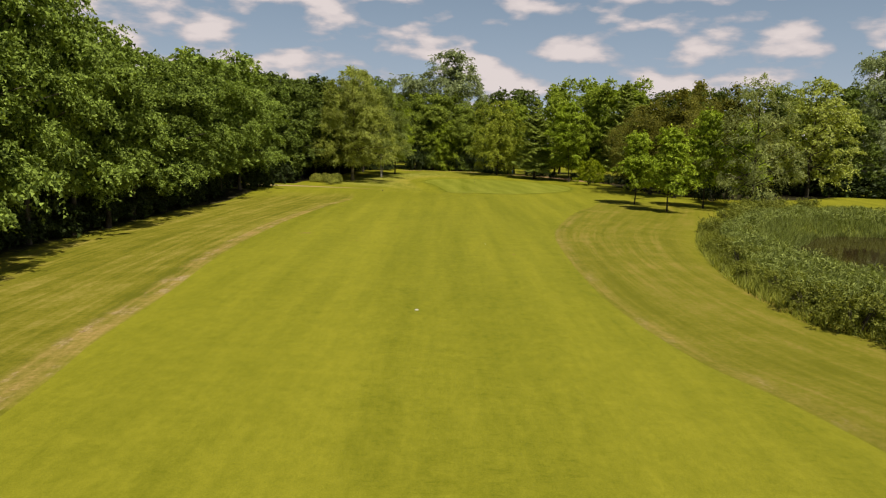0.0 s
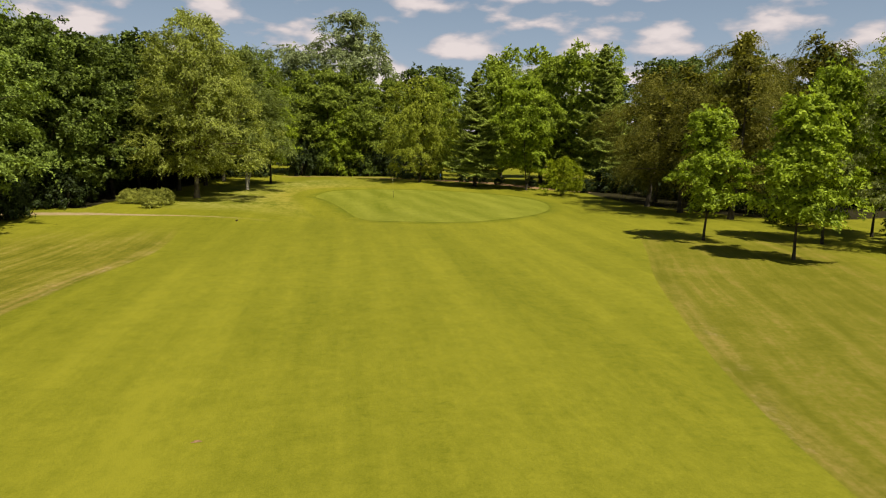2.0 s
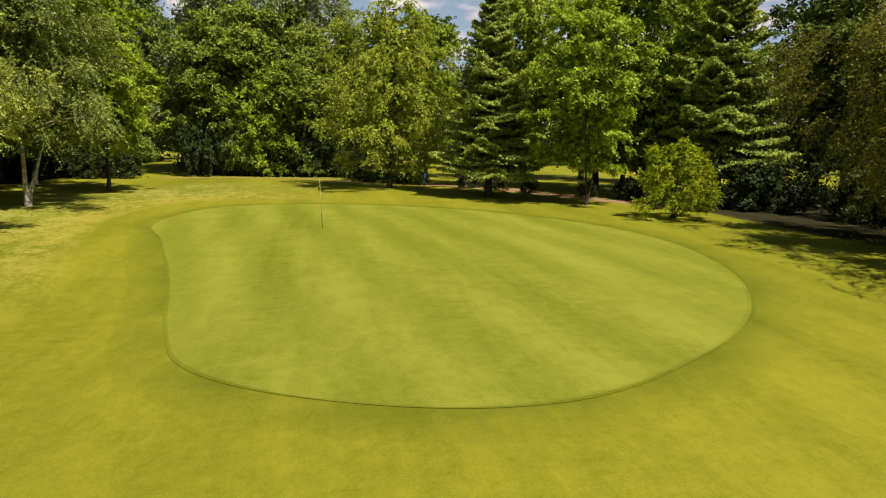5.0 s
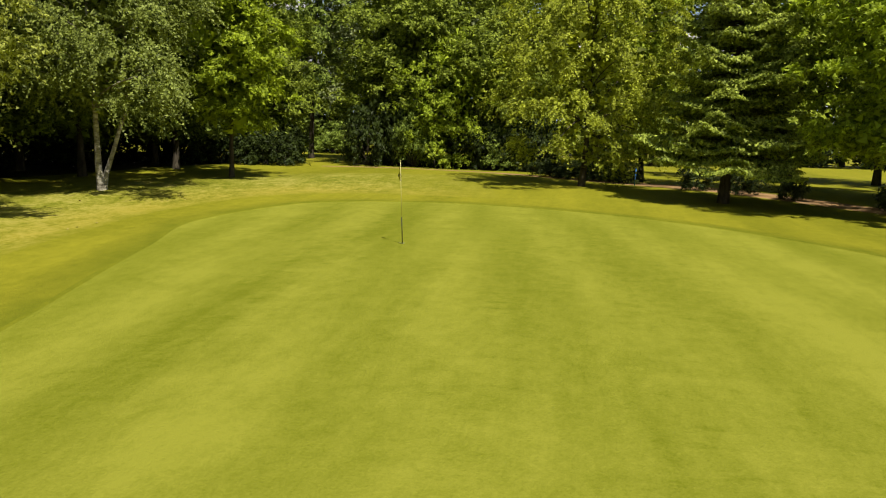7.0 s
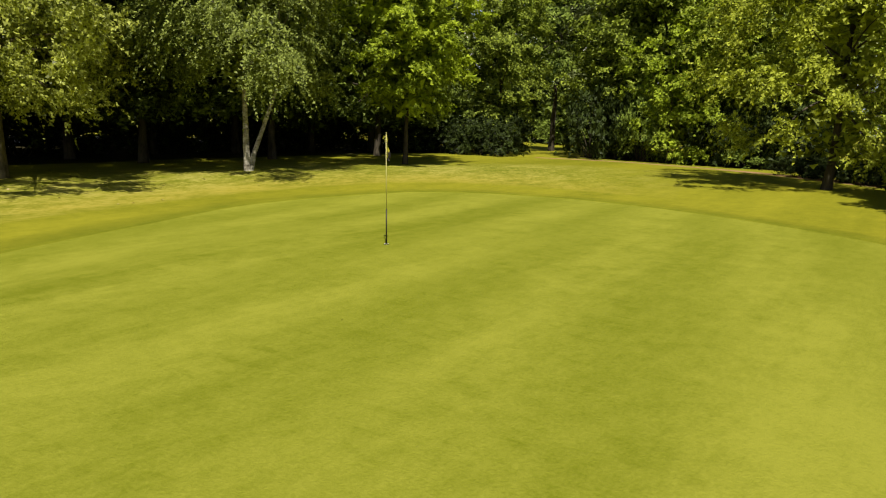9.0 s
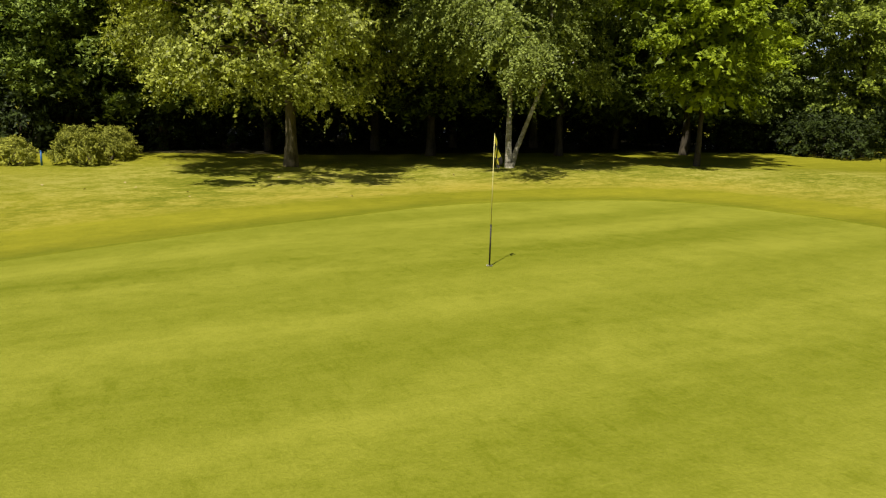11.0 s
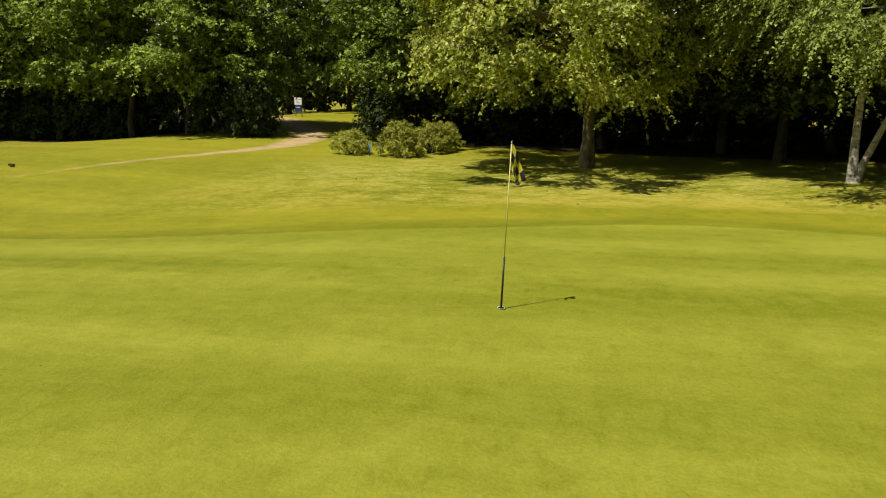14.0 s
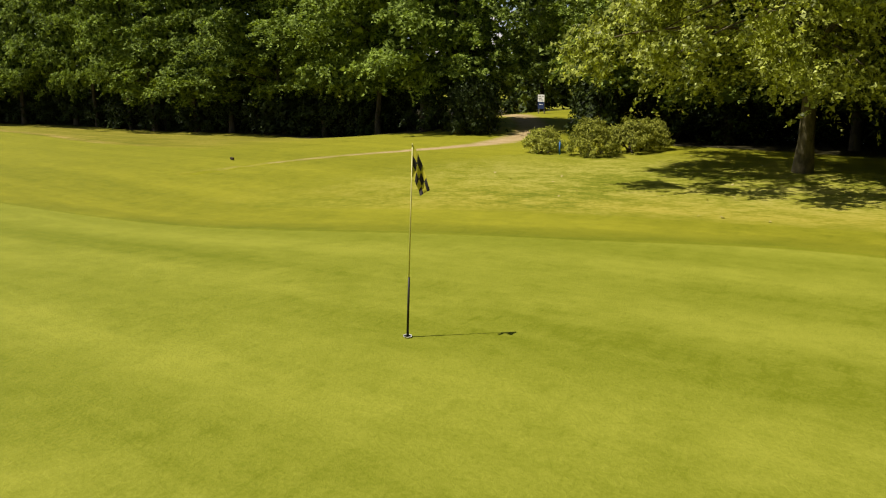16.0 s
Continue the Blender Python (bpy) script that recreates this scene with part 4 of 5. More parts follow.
# the hedge and trees north of the green
for x, y, sc in [(-5.2, 157.6, 0.98), (-2.0, 156.5, 1.02), (0.4, 157.5, 0.98), (4.4, 156.5, 0.95), (8.0, 159, 0.98), (-5.5, 164, 1.08), (2, 164, 1.1)]:
    plant("hornbeam_tree", GROVE[rnd.randrange(2)], x, y, "leafy hornbeam behind the green", "tree", "northern trees", spin(), sc, sc * rnd.uniform(0.9, 1.0))
for k in range(9):
    if k in (3, 4):
        plant("sapling_tree", SAPLING, -5.0 + 1.6 * k, 153.4 + rnd.uniform(-0.2, 0.8), "yellow-green sapling grown up in the hedge", "tree", "hedge saplings", spin(), rnd.uniform(1.1, 1.2), rnd.uniform(1.15, 1.35))
    else:
        plant("hedge_shrub", (UNDER[k % 2], HEDGE[0])[1 if k in (2, 6) else 0], -5.2 + 1.6 * k, 153.2 + rnd.uniform(-0.2, 1.2), "leafy green shrub along the path", "shrub", "northern hedge",
              spin(), rnd.uniform(0.8, 1.15), rnd.uniform(0.9, 1.6))

# far woods, north and east
for x, y in [(-33, 195), (-26, 191), (-40, 198), (-20, 188)]:
    plant("woodland_tree", FARWOOD[rnd.randrange(2)], x, y, "leafy tree beyond the meadow", "tree", "far woods", spin(), 1.25, 1.15)
    plant("hedge_shrub", HEDGE[0], x + 2.0, y - 4.0, "leafy green shrub beyond the meadow", "shrub", "far woods", spin(), 1.3, 1.2)
for k in range(17):
    plant("woodland_tree", FARWOOD[k % 2], -58 + 10 * k + rnd.uniform(-2, 2), 198 + rnd.uniform(-5, 5), "dark woodland tree in the distance", "tree", "far woods", spin(), 1.5, 1.15)
for k in range(12):
    plant("woodland_shrub", FARUNDER[k % 2], -40 + 11 * k + rnd.uniform(-2, 2), 193 + rnd.uniform(-2, 2), "shade-darkened shrub before the far woods", "shrub", "undergrowth", spin(), 2.0, 1.3)
for k in range(9):
    plant("woodland_tree", FARWOOD[k % 2], 82 + rnd.uniform(-3, 3), 78 + 11 * k, "dark woodland tree in the distance", "tree", "far woods", spin(), 1.4, 1.0)
for k in range(6):
    plant("woodland_tree", FARWOOD[k % 2], -62 + rnd.uniform(-3, 3), 76 + 8 * k, "woodland tree beyond the path", "tree", "far woods", spin(), 1.3, 1.1)
for k in range(5):
    plant("woodland_shrub", FARUNDER[k % 2], -56 + rnd.uniform(-1, 1), 84 + 5 * k, "leafy shrub beyond the path", "shrub", "undergrowth", spin(), 1.3)

# single trees round the green
PLANE = broadleaf(71, "plane", 17.2, 2.7, 5.5, 420, 18, 22, 0.105, "plane", [(0, 0.78), (0.07, 0.96), (0.18, 1.0), (0.34, 1.0), (0.55, 0.92), (0.75, 0.74), (0.9, 0.5), (1, 0.2)], 0.95, 0.75, 0.24, 60, 0.95, up=0.45, hang=0.06, droop=0.28, reach=1.05, core=10000, inside=0.16, fork=0.24, shift=(0.4, -1.4), lobes=0.34)
plant("plane_tree", PLANE, -13.8, 119.7, "broad pale-leaved plane tree with a mottled trunk", "tree")
TWIN = broadleaf(72, "birch", 15.0, 3.6, 4.3, 130, 36, 27, 0.095, "birch", [(0, 0.66), (0.12, 0.9), (0.35, 1.0), (0.5, 1.0), (0.7, 0.85), (0.9, 0.55), (1, 0.2)], 1.05, 0.8, 0.13, 40, 0.85, up=0.55, hang=0.4, droop=0.6, reach=1.1, stems=2, core=7000, inside=0.24, spread=0.31, fork=0.24, lobes=0.5)
plant("birch_tree", TWIN, -10.0, 127.9, "twin-stemmed silver birch with grey-green leaves", "tree", turn=1.0)
SMALL_L = broadleaf(73, "bright", 12.5, 2.6, 3.9, 62, 7, 15, 0.17, "brown", ROUND, 1.05, 0.4, 0.11, 24, droop=0.5, each=6, core=4200, inside=0.42, fork=0.25, sink=0.3, lobes=0.4)
plant("maple_tree", SMALL_L, -8.3, 136.6, "slender bright green maple", "tree", scale=1.1)
ALDER = broadleaf(74, "alder", 13.6, 1.5, 4.7, 120, 20, 20, 0.125, "brown", [(0, 0.6), (0.15, 0.9), (0.4, 1.0), (0.65, 0.85), (0.85, 0.6), (1, 0.2)], 0.95, 0.75, 0.17, 34, 0.85, up=0.55, hang=0.4, droop=0.7, core=2600, inside=0.34, lobes=0.42)
plant("alder_tree", ALDER, 10.5, 140.3, "light green alder on the bank behind the green", "tree")
FIR = conifer(75, 14.0, 3.7, 42, 2.2)
plant("fir_tree", FIR, 16.8, 134.5, "dark green fir with drooping boughs", "tree")
plant("fir_tree", FIR, 31.5, 130.5, "dark green fir with drooping boughs", "tree", turn=1.9, scale=1.2)
MAPLE = broadleaf(76, "young", 13.5, 2.2, 3.8, 70, 7, 15, 0.175, "brown", TALL, 1.1, 0.4, 0.075, 30, droop=0.5, stems=2, spread=0.12, each=6, core=1600, inside=0.34, fork=0.22, sink=0.3, lobes=0.4)
plant("maple_tree", MAPLE, 22.3, 130.3, "bright green twin-stemmed maple beside the path", "tree")
GOLD = shrub(77, "golden", 4.3, 2.5, 120, 15, 22, 0.09, [(0, 0.95), (0.3, 1.0), (0.6, 0.8), (0.85, 0.5), (1, 0.25)], 0.5, 0.5)
plant("golden_shrub", GOLD, 24.3, 122.6, "rounded yellow-green shrub beside the green", "shrub")
for x, y, sc in [(14.4, 147.5, 0.78), (21.3, 141.1, 0.86), (27.0, 140.5, 0.98), (24, 152, 1.05), (30.5, 153, 1.06), (37, 146, 1.04), (34.5, 139, 0.95), (29.0, 134.2, 0.97), (39.0, 116.5, 0.72), (27.6, 136.8, 0.9)]:
    plant("poplar_tree", LIGHT, x, y, "light green poplar behind the green", "tree", "poplars", spin(), sc * 0.95, sc)
plant("woodland_tree", WOOD[1], 12.5, 172, "dark woodland tree behind the meadow", "tree", "northern trees", 0.4, 1.2)
plant("woodland_tree", WOOD[2], 18.0, 174, "dark woodland tree behind the meadow", "tree", "northern trees", 1.4, 1.2)
for k in range(7):
    plant("hedge_shrub", UNDER[k % 2], 8.2 + 0.85 * k, 147.6 - 0.45 * k + rnd.uniform(-0.2, 0.2), "low dark green hedge beside the bare path", "shrub", "low hedge", spin(), 0.5, 0.36)
for x, y, sc in [(18.5, 138.8, 0.45), (20.5, 137.2, 0.35), (24, 134.5, 0.4), (26.5, 133, 0.5), (26.0, 128, 0.4), (28.2, 126.5, 0.55), (16.5, 140.5, 0.45)]:
    plant("woodland_shrub", UNDER[rnd.randrange(2)], x, y, "low dark shrub beside the bare path", "shrub", "undergrowth", spin(), sc)

# east of the green and by the pond
SMALL = broadleaf(78, "young", 7.8, 1.9, 2.15, 46, 6, 13, 0.17, "brown", [(0, 0.6), (0.12, 0.95), (0.35, 1.0), (0.6, 0.75), (0.82, 0.45), (1, 0.12)], 0.85, 0.45, 0.075, 22, droop=0.5, each=6, core=900, inside=0.26, fork=0.27, lobes=0.4)
plant("young_maple_tree", SMALL, 24.5, 82.0, "young bright green maple on mown grass", "tree", "young maples", 0.0, 1.13, 1.12)
plant("young_maple_tree", SMALL, 22.8, 88.6, "young bright green maple on mown grass", "tree", "young maples", 2.1, 1.08, 1.04)
plant("young_maple_tree", SMALL, 30.4, 87.8, "taller young maple on mown grass before the birches", "tree", "young maples", 4.0, 1.15, 1.4)
plant("young_maple_tree", SMALL, 35.9, 90.3, "young bright green maple beside the willow", "tree", "young maples", 3.0, 1.2, 1.25)
WEEP = [broadleaf(81 + k, "brown", 16.5, 3.0, 4.0, 46, 26, 34, 0.11, "brown", TALL, 1.4, 0.9, 0.2, 20, 0.55, up=0.35, hang=1.0, droop=1.5, reach=1.15, loose=0.6, core=3000, inside=0.34, lobes=0.6) for k in range(2)]
for k, (x, y) in enumerate([(30.6, 99.0), (28.9, 104), (28.5, 109.8), (31.4, 114.4), (35.5, 107), (38.5, 101.5)]):
    plant("weeping_birch_tree", WEEP[k % 2], x, y, "brownish weeping birch in a dark stand", "tree", "eastern stand", spin(), rnd.uniform(0.95, 1.05), (0.82, 0.74, 0.72, 0.80, 0.92, 0.90)[k])
for k in range(6):
    plant("woodland_shrub", UNDER[k % 2], 34.5 + 0.3 * k, 96 + 4 * k, "shade-darkened shrub under the eastern stand", "shrub", "undergrowth", spin(), rnd.uniform(0.8, 1.0))
for x, y in [(38.5, 130), (43, 118.5), (47, 138), (45, 126), (43, 136), (50, 116), (56, 122), (60, 113)]:
    plant("woodland_tree", WOOD[rnd.randrange(3)], x, y, "dark woodland tree in the eastern stand", "tree", "eastern stand", spin(), rnd.uniform(1.0, 1.12), rnd.uniform(1.0, 1.1))
for k in range(8):
    plant("woodland_shrub", UNDER[k % 2], 31 + 2.0 * k + rnd.uniform(-0.5, 0.5), 128 - 2.6 * k + rnd.uniform(-1, 1), "shade-darkened shrub under the eastern stand", "shrub", "undergrowth", spin(), rnd.uniform(0.9, 1.3))
for k in range(12):
    plant("woodland_shrub", FARUNDER[k % 2], 40.5 + 2.9 * k + rnd.uniform(-0.6, 0.6), 113.5 - 0.3 * k + rnd.uniform(-1, 1), "shade-darkened shrub under the eastern stand", "shrub", "undergrowth", spin(), rnd.uniform(1.2, 1.6), rnd.uniform(0.9, 1.3))
WILLOW = [broadleaf(91 + k, "willow", 20.0, 2.0, 5.6, 150, 16, 22, 0.19, "brown", TALL, 1.3, 0.85, 0.3, 24, 0.75, up=0.55, hang=0.4, droop=0.6, core=2600, inside=0.5, lobes=0.25) for k in range(2)]
OSIER = broadleaf(93, "osier", 20.0, 1.6, 5.4, 110, 10, 20, 0.2, "brown", TALL, 1.35, 0.85, 0.26, 24, 0.5, up=0.55, hang=0.5, droop=0.6, core=1800, lobes=0.45)
for k, (x, y, sc, lab) in enumerate([(2.1, 168, 1.28, "tall grey-green willow behind the hornbeams"), (-7.4, 169, 1.04, "tall grey-green willow behind the hornbeams"),
                                     (34.4, 84.4, 0.74, "grey-green willow beside the pond"), (68, 118, 1.12, "tall grey-green willow beyond the pond")]):
    plant("willow_tree", OSIER if k == 2 else WILLOW[k % 2], x, y, lab, "tree", "willows", spin(), sc * (1.1, 1.15, 0.92, 1.0)[k], sc)
OLIVE = broadleaf(95, "plane", 16.5, 2.0, 5.8, 170, 8, 16, 0.24, "brown", ROUND, 1.25, 0.6, 0.25, 26, 0.8, up=0.5, core=1200, droop=0.5)
plant("plane_tree", OLIVE, 52.5, 108.5, "broad olive-green plane tree beyond the pond", "tree")


def fallen_leaves(count=48):
    """Pale dry leaves on the grass round the plane tree."""
    rng = np.random.default_rng(17)
    a, r = rng.uniform(0, 6.283, count), 2.0 + 8.0 * rng.uniform(0, 1, count) ** 0.7
    x, y = -12.5 + r * np.cos(a), 118.5 + r * np.sin(a)
    at = np.stack([x, y, ground_z(x, y) + 0.03], 1)
    v, q = leaves(rng, at, np.zeros((count, 3)), 0.10, 0.8, 2.0, 0.12)
    return tagged(new("fallen_leaves", fast_mesh("fallen_leaves", v, q, plain("dry_leaf", (0.36, 0.29, 0.13), 0.8))), "pale dry leaves on the grass under the plane tree", "leaves", kind="stuff")


fallen_leaves()

# shrubs by the path's gap
BUSH = [shrub(101 + k, "shrub", 1.35, 1.1, 130, 12, 14, 0.055, size=0.24, lobes=0.3) for k in range(2)]
plant("shrub", BUSH[0], -15.6, 109.55, "clipped round green shrub beside the path", "shrub", "shrubs by the path", 0.3, 0.82, 0.8)
plant("shrub", BUSH[1], -15.2, 111.9, "clipped round green shrub beside the path", "shrub", "shrubs by the path", 1.2, 0.92, 1.15)
plant("shrub", BUSH[0], -16.8, 112.9, "clipped round green shrub beside the path", "shrub", "shrubs by the path", 2.2, 0.95, 1.05)
plant("shrub", BUSH[1], -18.3, 113.2, "clipped round green shrub beside the path", "shrub", "shrubs by the path", 3.9, 0.85, 1.0)


# ---- the pond's margin ----
MARGIN = [(17.6, 26), (16.6, 31.7), (15.6, 34), (15.2, 37.6), (16.0, 45.1), (17.9, 53.5), (20.8, 62), (24.9, 69.6), (29.5, 77.5), (36, 83.5), (44, 86), (54, 82), (60, 70),
          (62, 55), (58, 40), (48, 31), (36, 26), (26, 24)]


def inside(poly, x, y):
    """Whether places lie within a closed line."""
    p = np.asarray(poly, float)
    hit = np.zeros(len(x), bool)
    for (x1, y1), (x2, y2) in zip(p, np.roll(p, -1, 0)):
        cross = (y1 > y) != (y2 > y)
        hit ^= cross & (x < (x2 - x1) * (y - y1) / (y2 - y1 + 1e-12) + x1)
    return hit


def margin_places(rng, count, reach=(1.0, 9.0), depth=(0.0, 99.0)):
    edge, _ = curve_through(MARGIN, 160, True)
    got = []
    while sum(len(g) for g in got) < count:
        x, y = rng.uniform(15, 62, 4000), rng.uniform(24, 87, 4000)
        d = pond_reach(x, y)
        keep = inside(edge, x, y) & (d > reach[0]) & (d < reach[1])
        x, y = x[keep], y[keep]
        far = np.sqrt(((x[:, None] - edge[None, :, 0]) ** 2 + (y[:, None] - edge[None, :, 1]) ** 2)).min(1)
        keep = (far > depth[0]) & (far < depth[1])
        got.append(np.stack([x[keep], y[keep]], 1))
    return np.vstack(got)[:count]


def blades(rng, places, height, width, lean, mat, name):
    """Leaning pointed blades."""
    k = len(places)
    z = ground_z(places[:, 0], places[:, 1])
    a = rng.uniform(0, 6.283, k)
    side = np.stack([np.cos(a), np.sin(a), 0 * a], 1)
    b = rng.uniform(0, 6.283, k)
    tip = np.stack([np.cos(b), np.sin(b), 0 * b], 1) * (lean * rng.uniform(0.3, 1.3, k))[:, None]
    h = height * rng.uniform(0.65, 1.2, k)
    h = h * (0.9 + 0.28 * np.sin(places[:, 0] * 1.1 + 1.3 * np.sin(places[:, 1] * 0.7)) * np.sin(places[:, 1] * 0.9 + 0.8 * np.sin(places[:, 0] * 0.6)))
    base = np.stack([places[:, 0], places[:, 1], np.maximum(z, -1.1) - 0.03], 1)
    up = np.stack([0 * h, 0 * h, h], 1)
    w = (width * rng.uniform(0.7, 1.3, k))[:, None] * side
    verts = np.stack([base - w * 0.5, base + w * 0.5, base + up + tip], 1).reshape(-1, 3)
    q = np.arange(3 * k).reshape(-1, 3)
    return new(name, fast_mesh(name, verts, q, mat))


rng = np.random.default_rng(5)


def reed_leaves(places, height, long):
    """The reeds' arching leaves, and their feathery tops."""
    k = len(places)
    z = np.maximum(ground_z(places[:, 0], places[:, 1]), -1.1)
    h = height * rng.uniform(0.45, 1.15, k)
    h = h * (0.9 + 0.28 * np.sin(places[:, 0] * 1.1 + 1.3 * np.sin(places[:, 1] * 0.7)) * np.sin(places[:, 1] * 0.9 + 0.8 * np.sin(places[:, 0] * 0.6)))
    at = np.stack([places[:, 0], places[:, 1], z + h], 1)
    out = rng.normal(size=(k, 3)) * np.array([1, 1, 0.5])
    v, q = leaves(rng, at, out, long, 0.22, 0.5, 0.1, 0.3, True)
    return new("reeds", fast_mesh("reeds", v, q, LEAF["reed"]))


tagged(blades(rng, margin_places(rng, 60000, (1.38, 9.0), (1.7, 99.0)), 0.95, 0.05, 0.4, LEAF["reed"], "reeds"),
       "dense grey-green reeds round the pond", "reeds", kind="stuff")
tagged(reed_leaves(margin_places(rng, 85000, (1.30, 9.0), (1.7, 99.0)), 0.95, 0.30),
       "arching grey-green reed leaves round the pond", "reeds", kind="stuff")
tagged(blades(rng, margin_places(rng, 45000, (1.02, 1.38), (0.8, 99.0)), 0.72, 0.06, 0.4, LEAF["reed"], "reeds"),
       "lower grey-green reeds at the water's edge", "reeds", kind="stuff")
tagged(blades(rng, margin_places(rng, 26000, (1.05, 9.0), (0.0, 2.6)), 0.55, 0.05, 0.35, LEAF["olive"], "sedge"),
       "olive tall grass at the reed bed's edge", "tall grass", kind="stuff")
SCRUB = [shrub(111 + k, "olive", 1.5, 1.25, 60, 7, 12, 0.095, size=0.42, lobes=0.4) for k in range(2)]
for x, y, sc in [(16.8, 33.4, 1.15), (17.9, 31.0, 1.2), (16.6, 36.5, 0.95), (17.4, 40.5, 0.8), (17.0, 43.6, 0.7), (18.3, 47.5, 0.95), (19.0, 52.0, 0.9), (20.0, 55.5, 0.7),
                 (22.5, 64.0, 0.9), (24.0, 66.5, 0.8), (27.0, 71.5, 1.0), (29.8, 76.0, 1.2), (32.5, 79.5, 1.25), (35.8, 82.0, 1.3), (40.5, 84.5, 1.2), (20.5, 29.0, 1.2), (48, 80, 1.1)]:
    plant("scrub_bush", SCRUB[rnd.randrange(2)], x, y, "olive-green scrub bush at the pond's margin", "shrub", "pond margin", spin(), sc * 0.97, sc * 0.97)
for x, y in margin_places(rng, 28, (1.12, 9.0), (0.7, 3.4)):
    plant("scrub_bush", SCRUB[rnd.randrange(2)], float(x), float(y), "olive-green scrub bush at the pond's margin", "shrub", "pond margin", spin(), rnd.uniform(0.5, 0.8), rnd.uniform(0.42, 0.7))
plant("willow_scrub", UNDER[0], 36.0, 87.5, "shade-darkened shrub at the willow's foot", "shrub", "undergrowth", 0.3, 0.7)


# ---- the flag and small things ----
def checked_cloth():
    m = Nodes("checked_cloth")
    uv = m.add("ShaderNodeTexCoord").outputs["UV"]
    c = m.add("ShaderNodeTexChecker", Scale=1.0)
    mp = m.add("ShaderNodeMapping")
    mp.inputs["Scale"].default_value = (4.0, 3.0, 1.0)
    mp.inputs["Location"].default_value = (0.001, 0.001, 0.5)
    m.link(uv, mp.inputs["Vector"]); m.link(mp.outputs[0], c.inputs["Vector"])
    c.inputs["Color1"].default_value = (0.040, 0.034, 0.036, 1)
    c.inputs["Color2"].default_value = (0.56, 0.50, 0.05, 1)
    weave = m.noise(uv, 90.0, 2.0)
    p = m.principled(c.outputs["Color"], 0.75, weave, 0.1, 0.002, spec=0.2)
    t = m.add("ShaderNodeBsdfTranslucent")
    m.link(c.outputs["Color"], t.inputs["Color"])
    mixer = m.add("ShaderNodeMixShader")
    mixer.inputs[0].default_value = 0.3
    m.link(p, mixer.inputs[1]); m.link(t.outputs[0], mixer.inputs[2])
    return m.done(mixer.outputs[0])


BLACK = plain("black_plastic", (0.02, 0.018, 0.016), 0.5)
YELLOW = plain("pale_yellow_enamel", (0.62, 0.56, 0.22), 0.4)
WHITE = plain("white_paint", (0.72, 0.71, 0.68), 0.5)
CHALK = plain("weathered_white", (0.50, 0.48, 0.38), 0.8, wear=0.25)
BLUE = plain("blue_paint", (0.03, 0.12, 0.30), 0.5)
NAVY = plain("navy_panel", (0.02, 0.035, 0.10), 0.5)
TIMBER = plain("grey_timber", (0.20, 0.18, 0.15), 0.85, wear=0.35)
DARKWOOD = plain("dark_wood", (0.045, 0.03, 0.015), 0.8, wear=0.3)


def golf_flag():
    e = holder("golf_flag", *FLAG, z=0.012)
    e.rotation_euler = (radians(-1.2), radians(-3.0), 0)
    part("lower_pole", bm_mesh("lower_pole", rod(0.014, 0.012, -0.02, 0.68), BLACK, 0, True), e, "black lower pole section")
    part("upper_pole", bm_mesh("upper_pole", rod(0.0075, 0.006, 0.68, 2.13), YELLOW, 0, True), e, "thin pale yellow pole")
    bm = rod(0.010, 0.004, 2.13, 2.155)
    part("pole_cap", bm_mesh("pole_cap", bm, YELLOW, 0, True), e)
    # a limp cloth: held along the pole, its free end hanging down in soft folds
    nu, nv = 34, 22
    u, v = np.meshgrid(np.linspace(0, 1, nu), np.linspace(0, 1, nv))
    d, side = np.array([-0.45, 0.89]), np.array([0.89, 0.45])
    head = 0.21 * u ** 0.85, 0.47 * u ** 1.15
    foot = 0.10 * u ** 0.7, 0.33 + 0.21 * u
    out, drop = (head[k] * (1 - v) + foot[k] * v for k in (0, 1))
    fold = u ** 0.7 * (0.032 * np.sin(v * 7.5 + u * 1.5) + 0.022 * np.sin(u * 9.0 - v * 2.0))
    verts = np.stack([out * d[0] + fold * side[0], out * d[1] + fold * side[1], 2.14 - drop], -1).reshape(-1, 3)
    i = np.arange(nv - 1)[:, None] * nu + np.arange(nu - 1)[None]
    q = np.stack([i, i + 1, i + nu + 1, i + nu], -1).reshape(-1, 4)
    part("flag", fast_mesh("flag", verts, q, checked_cloth(), True, np.stack([u, 1 - v], -1).reshape(-1, 2)), e, "limp yellow and black checked cloth")
    # the cup's white rim
    n = 28
    a = np.linspace(0, 2 * np.pi, n, endpoint=False)
    ring = [np.stack([r * np.cos(a), r * np.sin(a), 0 * a + h], 1) for r, h in ((0.042, -0.03), (0.050, 0.003), (0.054, 0.002))]
    i = np.arange(2)[:, None] * n + np.arange(n)[None]
    j = np.arange(2)[:, None] * n + (np.arange(n)[None] + 1) % n
    cup = part("cup_rim", fast_mesh("cup_rim", np.vstack(ring), np.stack([i, i + n, j + n, j], -1).reshape(-1, 4), WHITE, True), e, "white cup rim")
    # black disc level with the turf stands for the shade in the hole
    part("cup_base", bm_mesh("cup_base", rod(0.042, 0.042, -0.02, 0.002, 20), BLACK), e, "black disc painted as the hole's dark inside")
    return tagged(e, "limp yellow and black checked flag on a thin pole", "golf flag")


golf_flag()


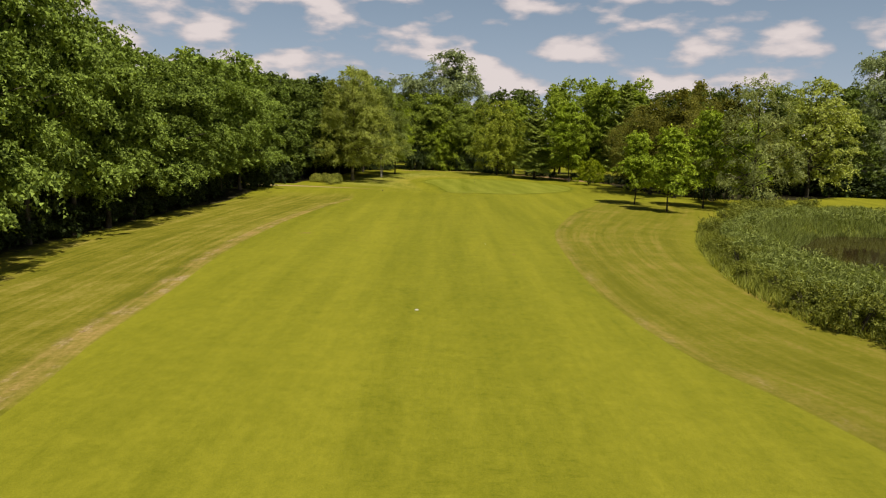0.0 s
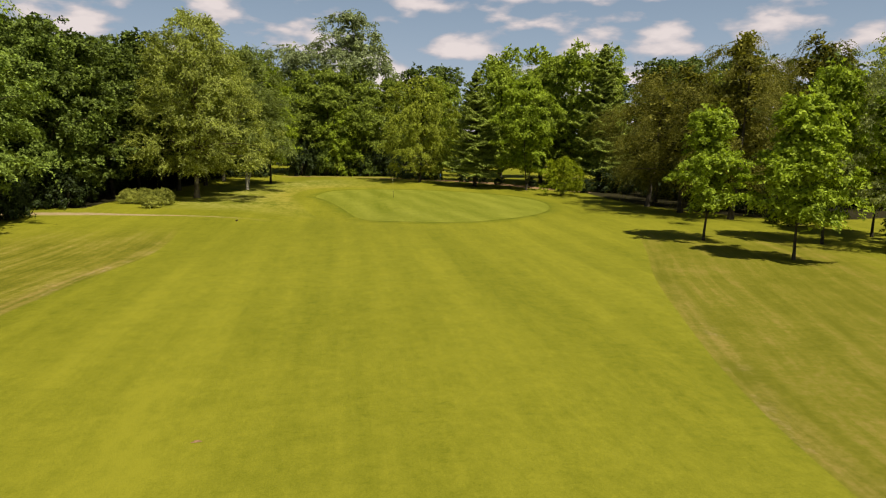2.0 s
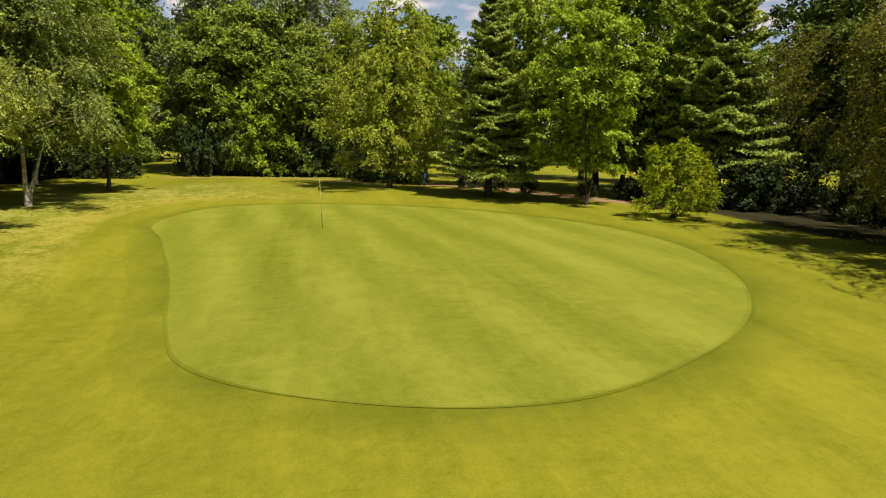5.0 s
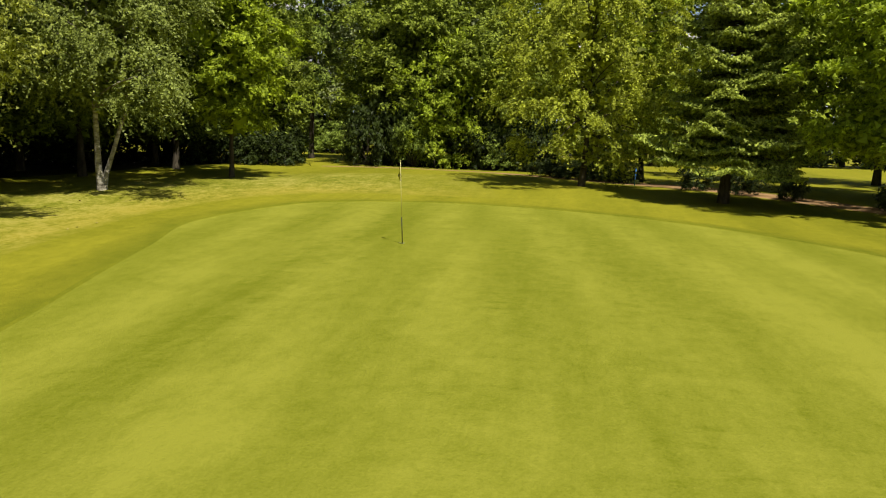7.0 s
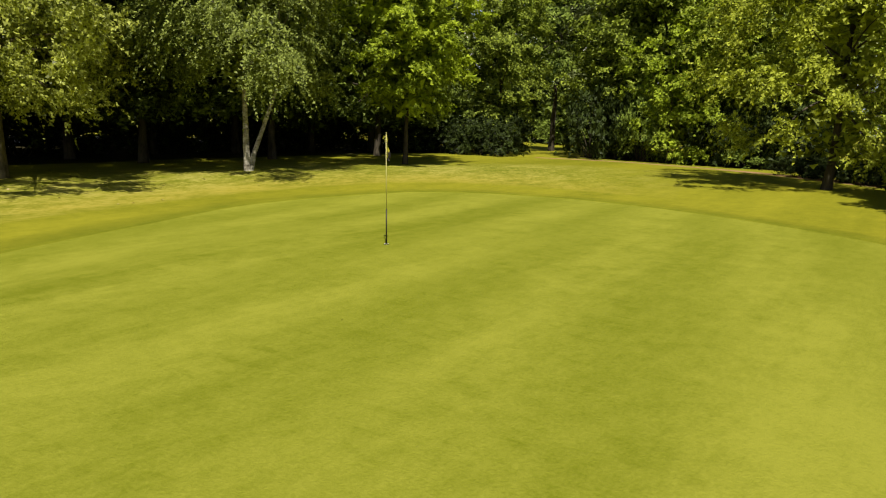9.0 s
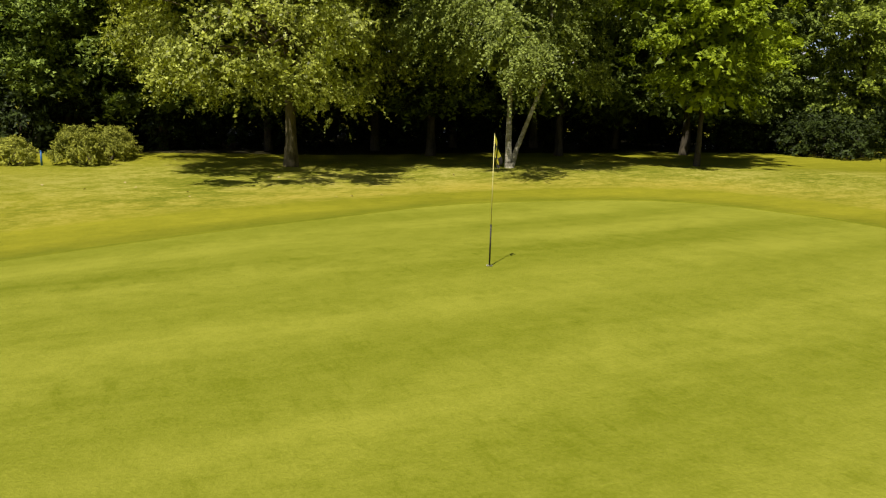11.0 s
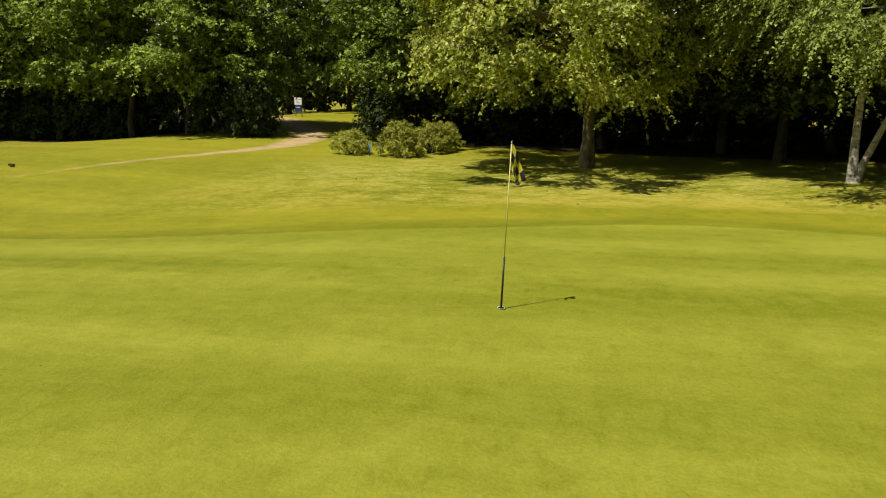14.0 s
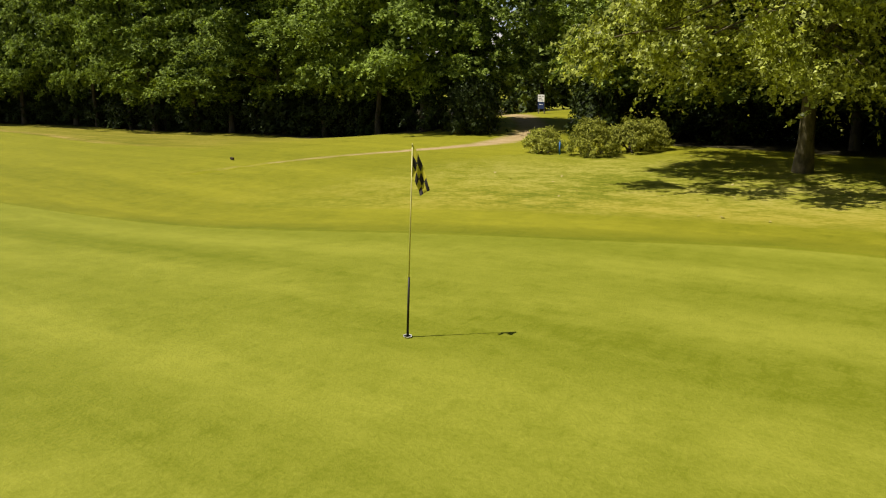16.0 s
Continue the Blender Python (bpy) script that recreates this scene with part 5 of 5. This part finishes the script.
def information_board():
    e = holder("information_board", -37.9, 98.4, None, radians(72), (0.88, 0.88, 0.88))
    for x in (-0.34, 0.34):
        part("post", bm_mesh("post", box((0.07, 0.07, 1.66), (x, 0, 0.78)), TIMBER, 0.006), e)
    part("panel", bm_mesh("panel", box((0.78, 0.05, 0.60), (0, -0.05, 1.30)), WHITE, 0.006), e, "white printed panel")
    part("lower_panel", bm_mesh("lower_panel", box((0.74, 0.04, 0.54), (0, -0.05, 0.68)), NAVY, 0.006), e, "navy blue lower panel")
    for k, (w, x, h) in enumerate([(0.28, -0.17, 1.46), (0.22, 0.18, 1.44), (0.34, -0.1, 1.30), (0.42, 0.02, 1.16)]):
        part("print_bar", bm_mesh("print_bar", box((w, 0.006, 0.05), (x, -0.079, h)), TIMBER), e)
    part("print_bar", bm_mesh("print_bar", box((0.44, 0.006, 0.04), (0, -0.074, 0.78)), WHITE), e)
    return tagged(e, "white and navy information board on two posts", "sign")


information_board()


def notice_board():
    e = holder("notice_board", 11.2, 149.0, None, radians(8))
    for x in (-0.40, 0.40):
        part("post", bm_mesh("post", box((0.08, 0.08, 1.9), (x, 0, 0.9)), TIMBER, 0.006), e)
    part("board", bm_mesh("board", box((0.95, 0.05, 0.55), (0, -0.03, 1.5)), TIMBER, 0.006), e)
    part("cap_rail", bm_mesh("cap_rail", box((1.08, 0.12, 0.05), (0, 0, 1.84)), TIMBER, 0.006), e)
    return tagged(e, "weathered grey timber notice board behind the hedge", "sign")


notice_board()


def stake(x, y, tall, mat, label, turn=0.0, tilt=0.0):
    e = holder("marker_stake", x, y)
    e.rotation_euler = (tilt, 0, turn)
    part("post", bm_mesh("post", rod(0.035, 0.035, -0.05, tall, 10), mat, 0, True), e)
    part("top", bm_mesh("top", rod(0.037, 0.02, tall, tall + 0.05, 10), mat, 0, True), e)
    return tagged(e, label, "stake", "marker stakes")


stake(-15.05, 110.6, 0.52, BLUE, "short blue stake between two round shrubs")
stake(13.6, 142.9, 0.95, BLUE, "short blue stake beside the bare path", 0.4, 0.06)


def tee_bench():
    """A dark low plank sign on two short feet."""
    e = holder("plank_marker", -7.26, 99.95, None, radians(75))
    part("plank", bm_mesh("plank", box((0.27, 0.07, 0.09), (0, 0, 0.065)), DARKWOOD, 0.008), e)
    for x in (-0.07, 0.07):
        part("peg", bm_mesh("peg", rod(0.012, 0.010, -0.03, 0.03, 8, (x, 0)), DARKWOOD), e)
    return tagged(e, "small dark plank marker on pegs in the grass", "marker")


tee_bench()


def distance_plate():
    e = holder("distance_plate", 0.02, 34.1)
    bm = rod(0.085, 0.075, -0.01, 0.030, 28)
    bmesh.ops.bevel(bm, geom=[ed for ed in bm.edges if all(v.co.z > 0 for v in ed.verts)], offset=0.012, segments=2, affect="EDGES", profile=0.5)
    part("plate", bm_mesh("plate", bm, CHALK), e)
    return tagged(e, "flat white round distance plate in the fairway", "marker")


distance_plate()


def tee_ball():
    """A small white ball left on the fairway."""
    e = holder("golf_ball", 3.69, 52.84)
    bm = bmesh.new()
    bmesh.ops.create_icosphere(bm, subdivisions=3, radius=0.024, matrix=Matrix.Translation((0, 0, 0.022)))
    for v in bm.verts:
        v.co += (v.co - Vector((0, 0, 0.022))) * 0.02 * math.sin(90 * v.co.x) * math.sin(90 * v.co.y)
    part("shell", bm_mesh("shell", bm, WHITE, 0, True), e)
    return tagged(e, "small white golf ball on the fairway", "golf ball")


tee_ball()


def bare_patch(x, y, rx, ry, turn, mat):
    """A ragged scrape of bare earth: v runs from its rim to its middle and back."""
    n = 26
    a = np.linspace(0, 2 * np.pi, n, endpoint=False)
    wob = 1 + 0.22 * np.sin(3 * a + x) + 0.14 * np.sin(5 * a + y)
    rim = np.stack([rx * wob * np.cos(a), ry * wob * np.sin(a)], 1)
    c, t = math.cos(turn), math.sin(turn)
    rim = rim @ np.array([[c, t], [-t, c]]) + (x, y)
    pts, uv = [], []
    for f, v, lift in ((1.0, 0.0, 0.005), (0.6, 0.25, 0.009), (0.001, 0.5, 0.010)):
        q = (rim - (x, y)) * f + (x, y)
        pts.append(np.stack([q[:, 0], q[:, 1], ground_z(q[:, 0], q[:, 1]) + lift], 1))
        uv.append(np.stack([a, 0 * a + v], 1))
    i = np.arange(2)[:, None] * n + np.arange(n)[None]
    j = np.arange(2)[:, None] * n + (np.arange(n)[None] + 1) % n
    quads = np.stack([i, j, j + n, i + n], -1).reshape(-1, 4)
    return tagged(new("bare_patch", fast_mesh("bare_patch", np.vstack(pts), quads, mat, True, np.vstack(uv))),
                  "small bare scrape in the turf", "bare earth", kind="structure")


for x, y, rx, ry, turn in [(-8.7, 56.0, 0.55, 0.16, 0.2), (-5.08, 52.8, 0.10, 0.07, 0.0), (-4.68, 52.85, 0.10, 0.07, 0.4), (5.2, 49.0, 0.12, 0.08, 1.0), (-2.6, 61.0, 0.10, 0.07, 0.3)]:
    bare_patch(x, y, rx, ry, turn, BARE)
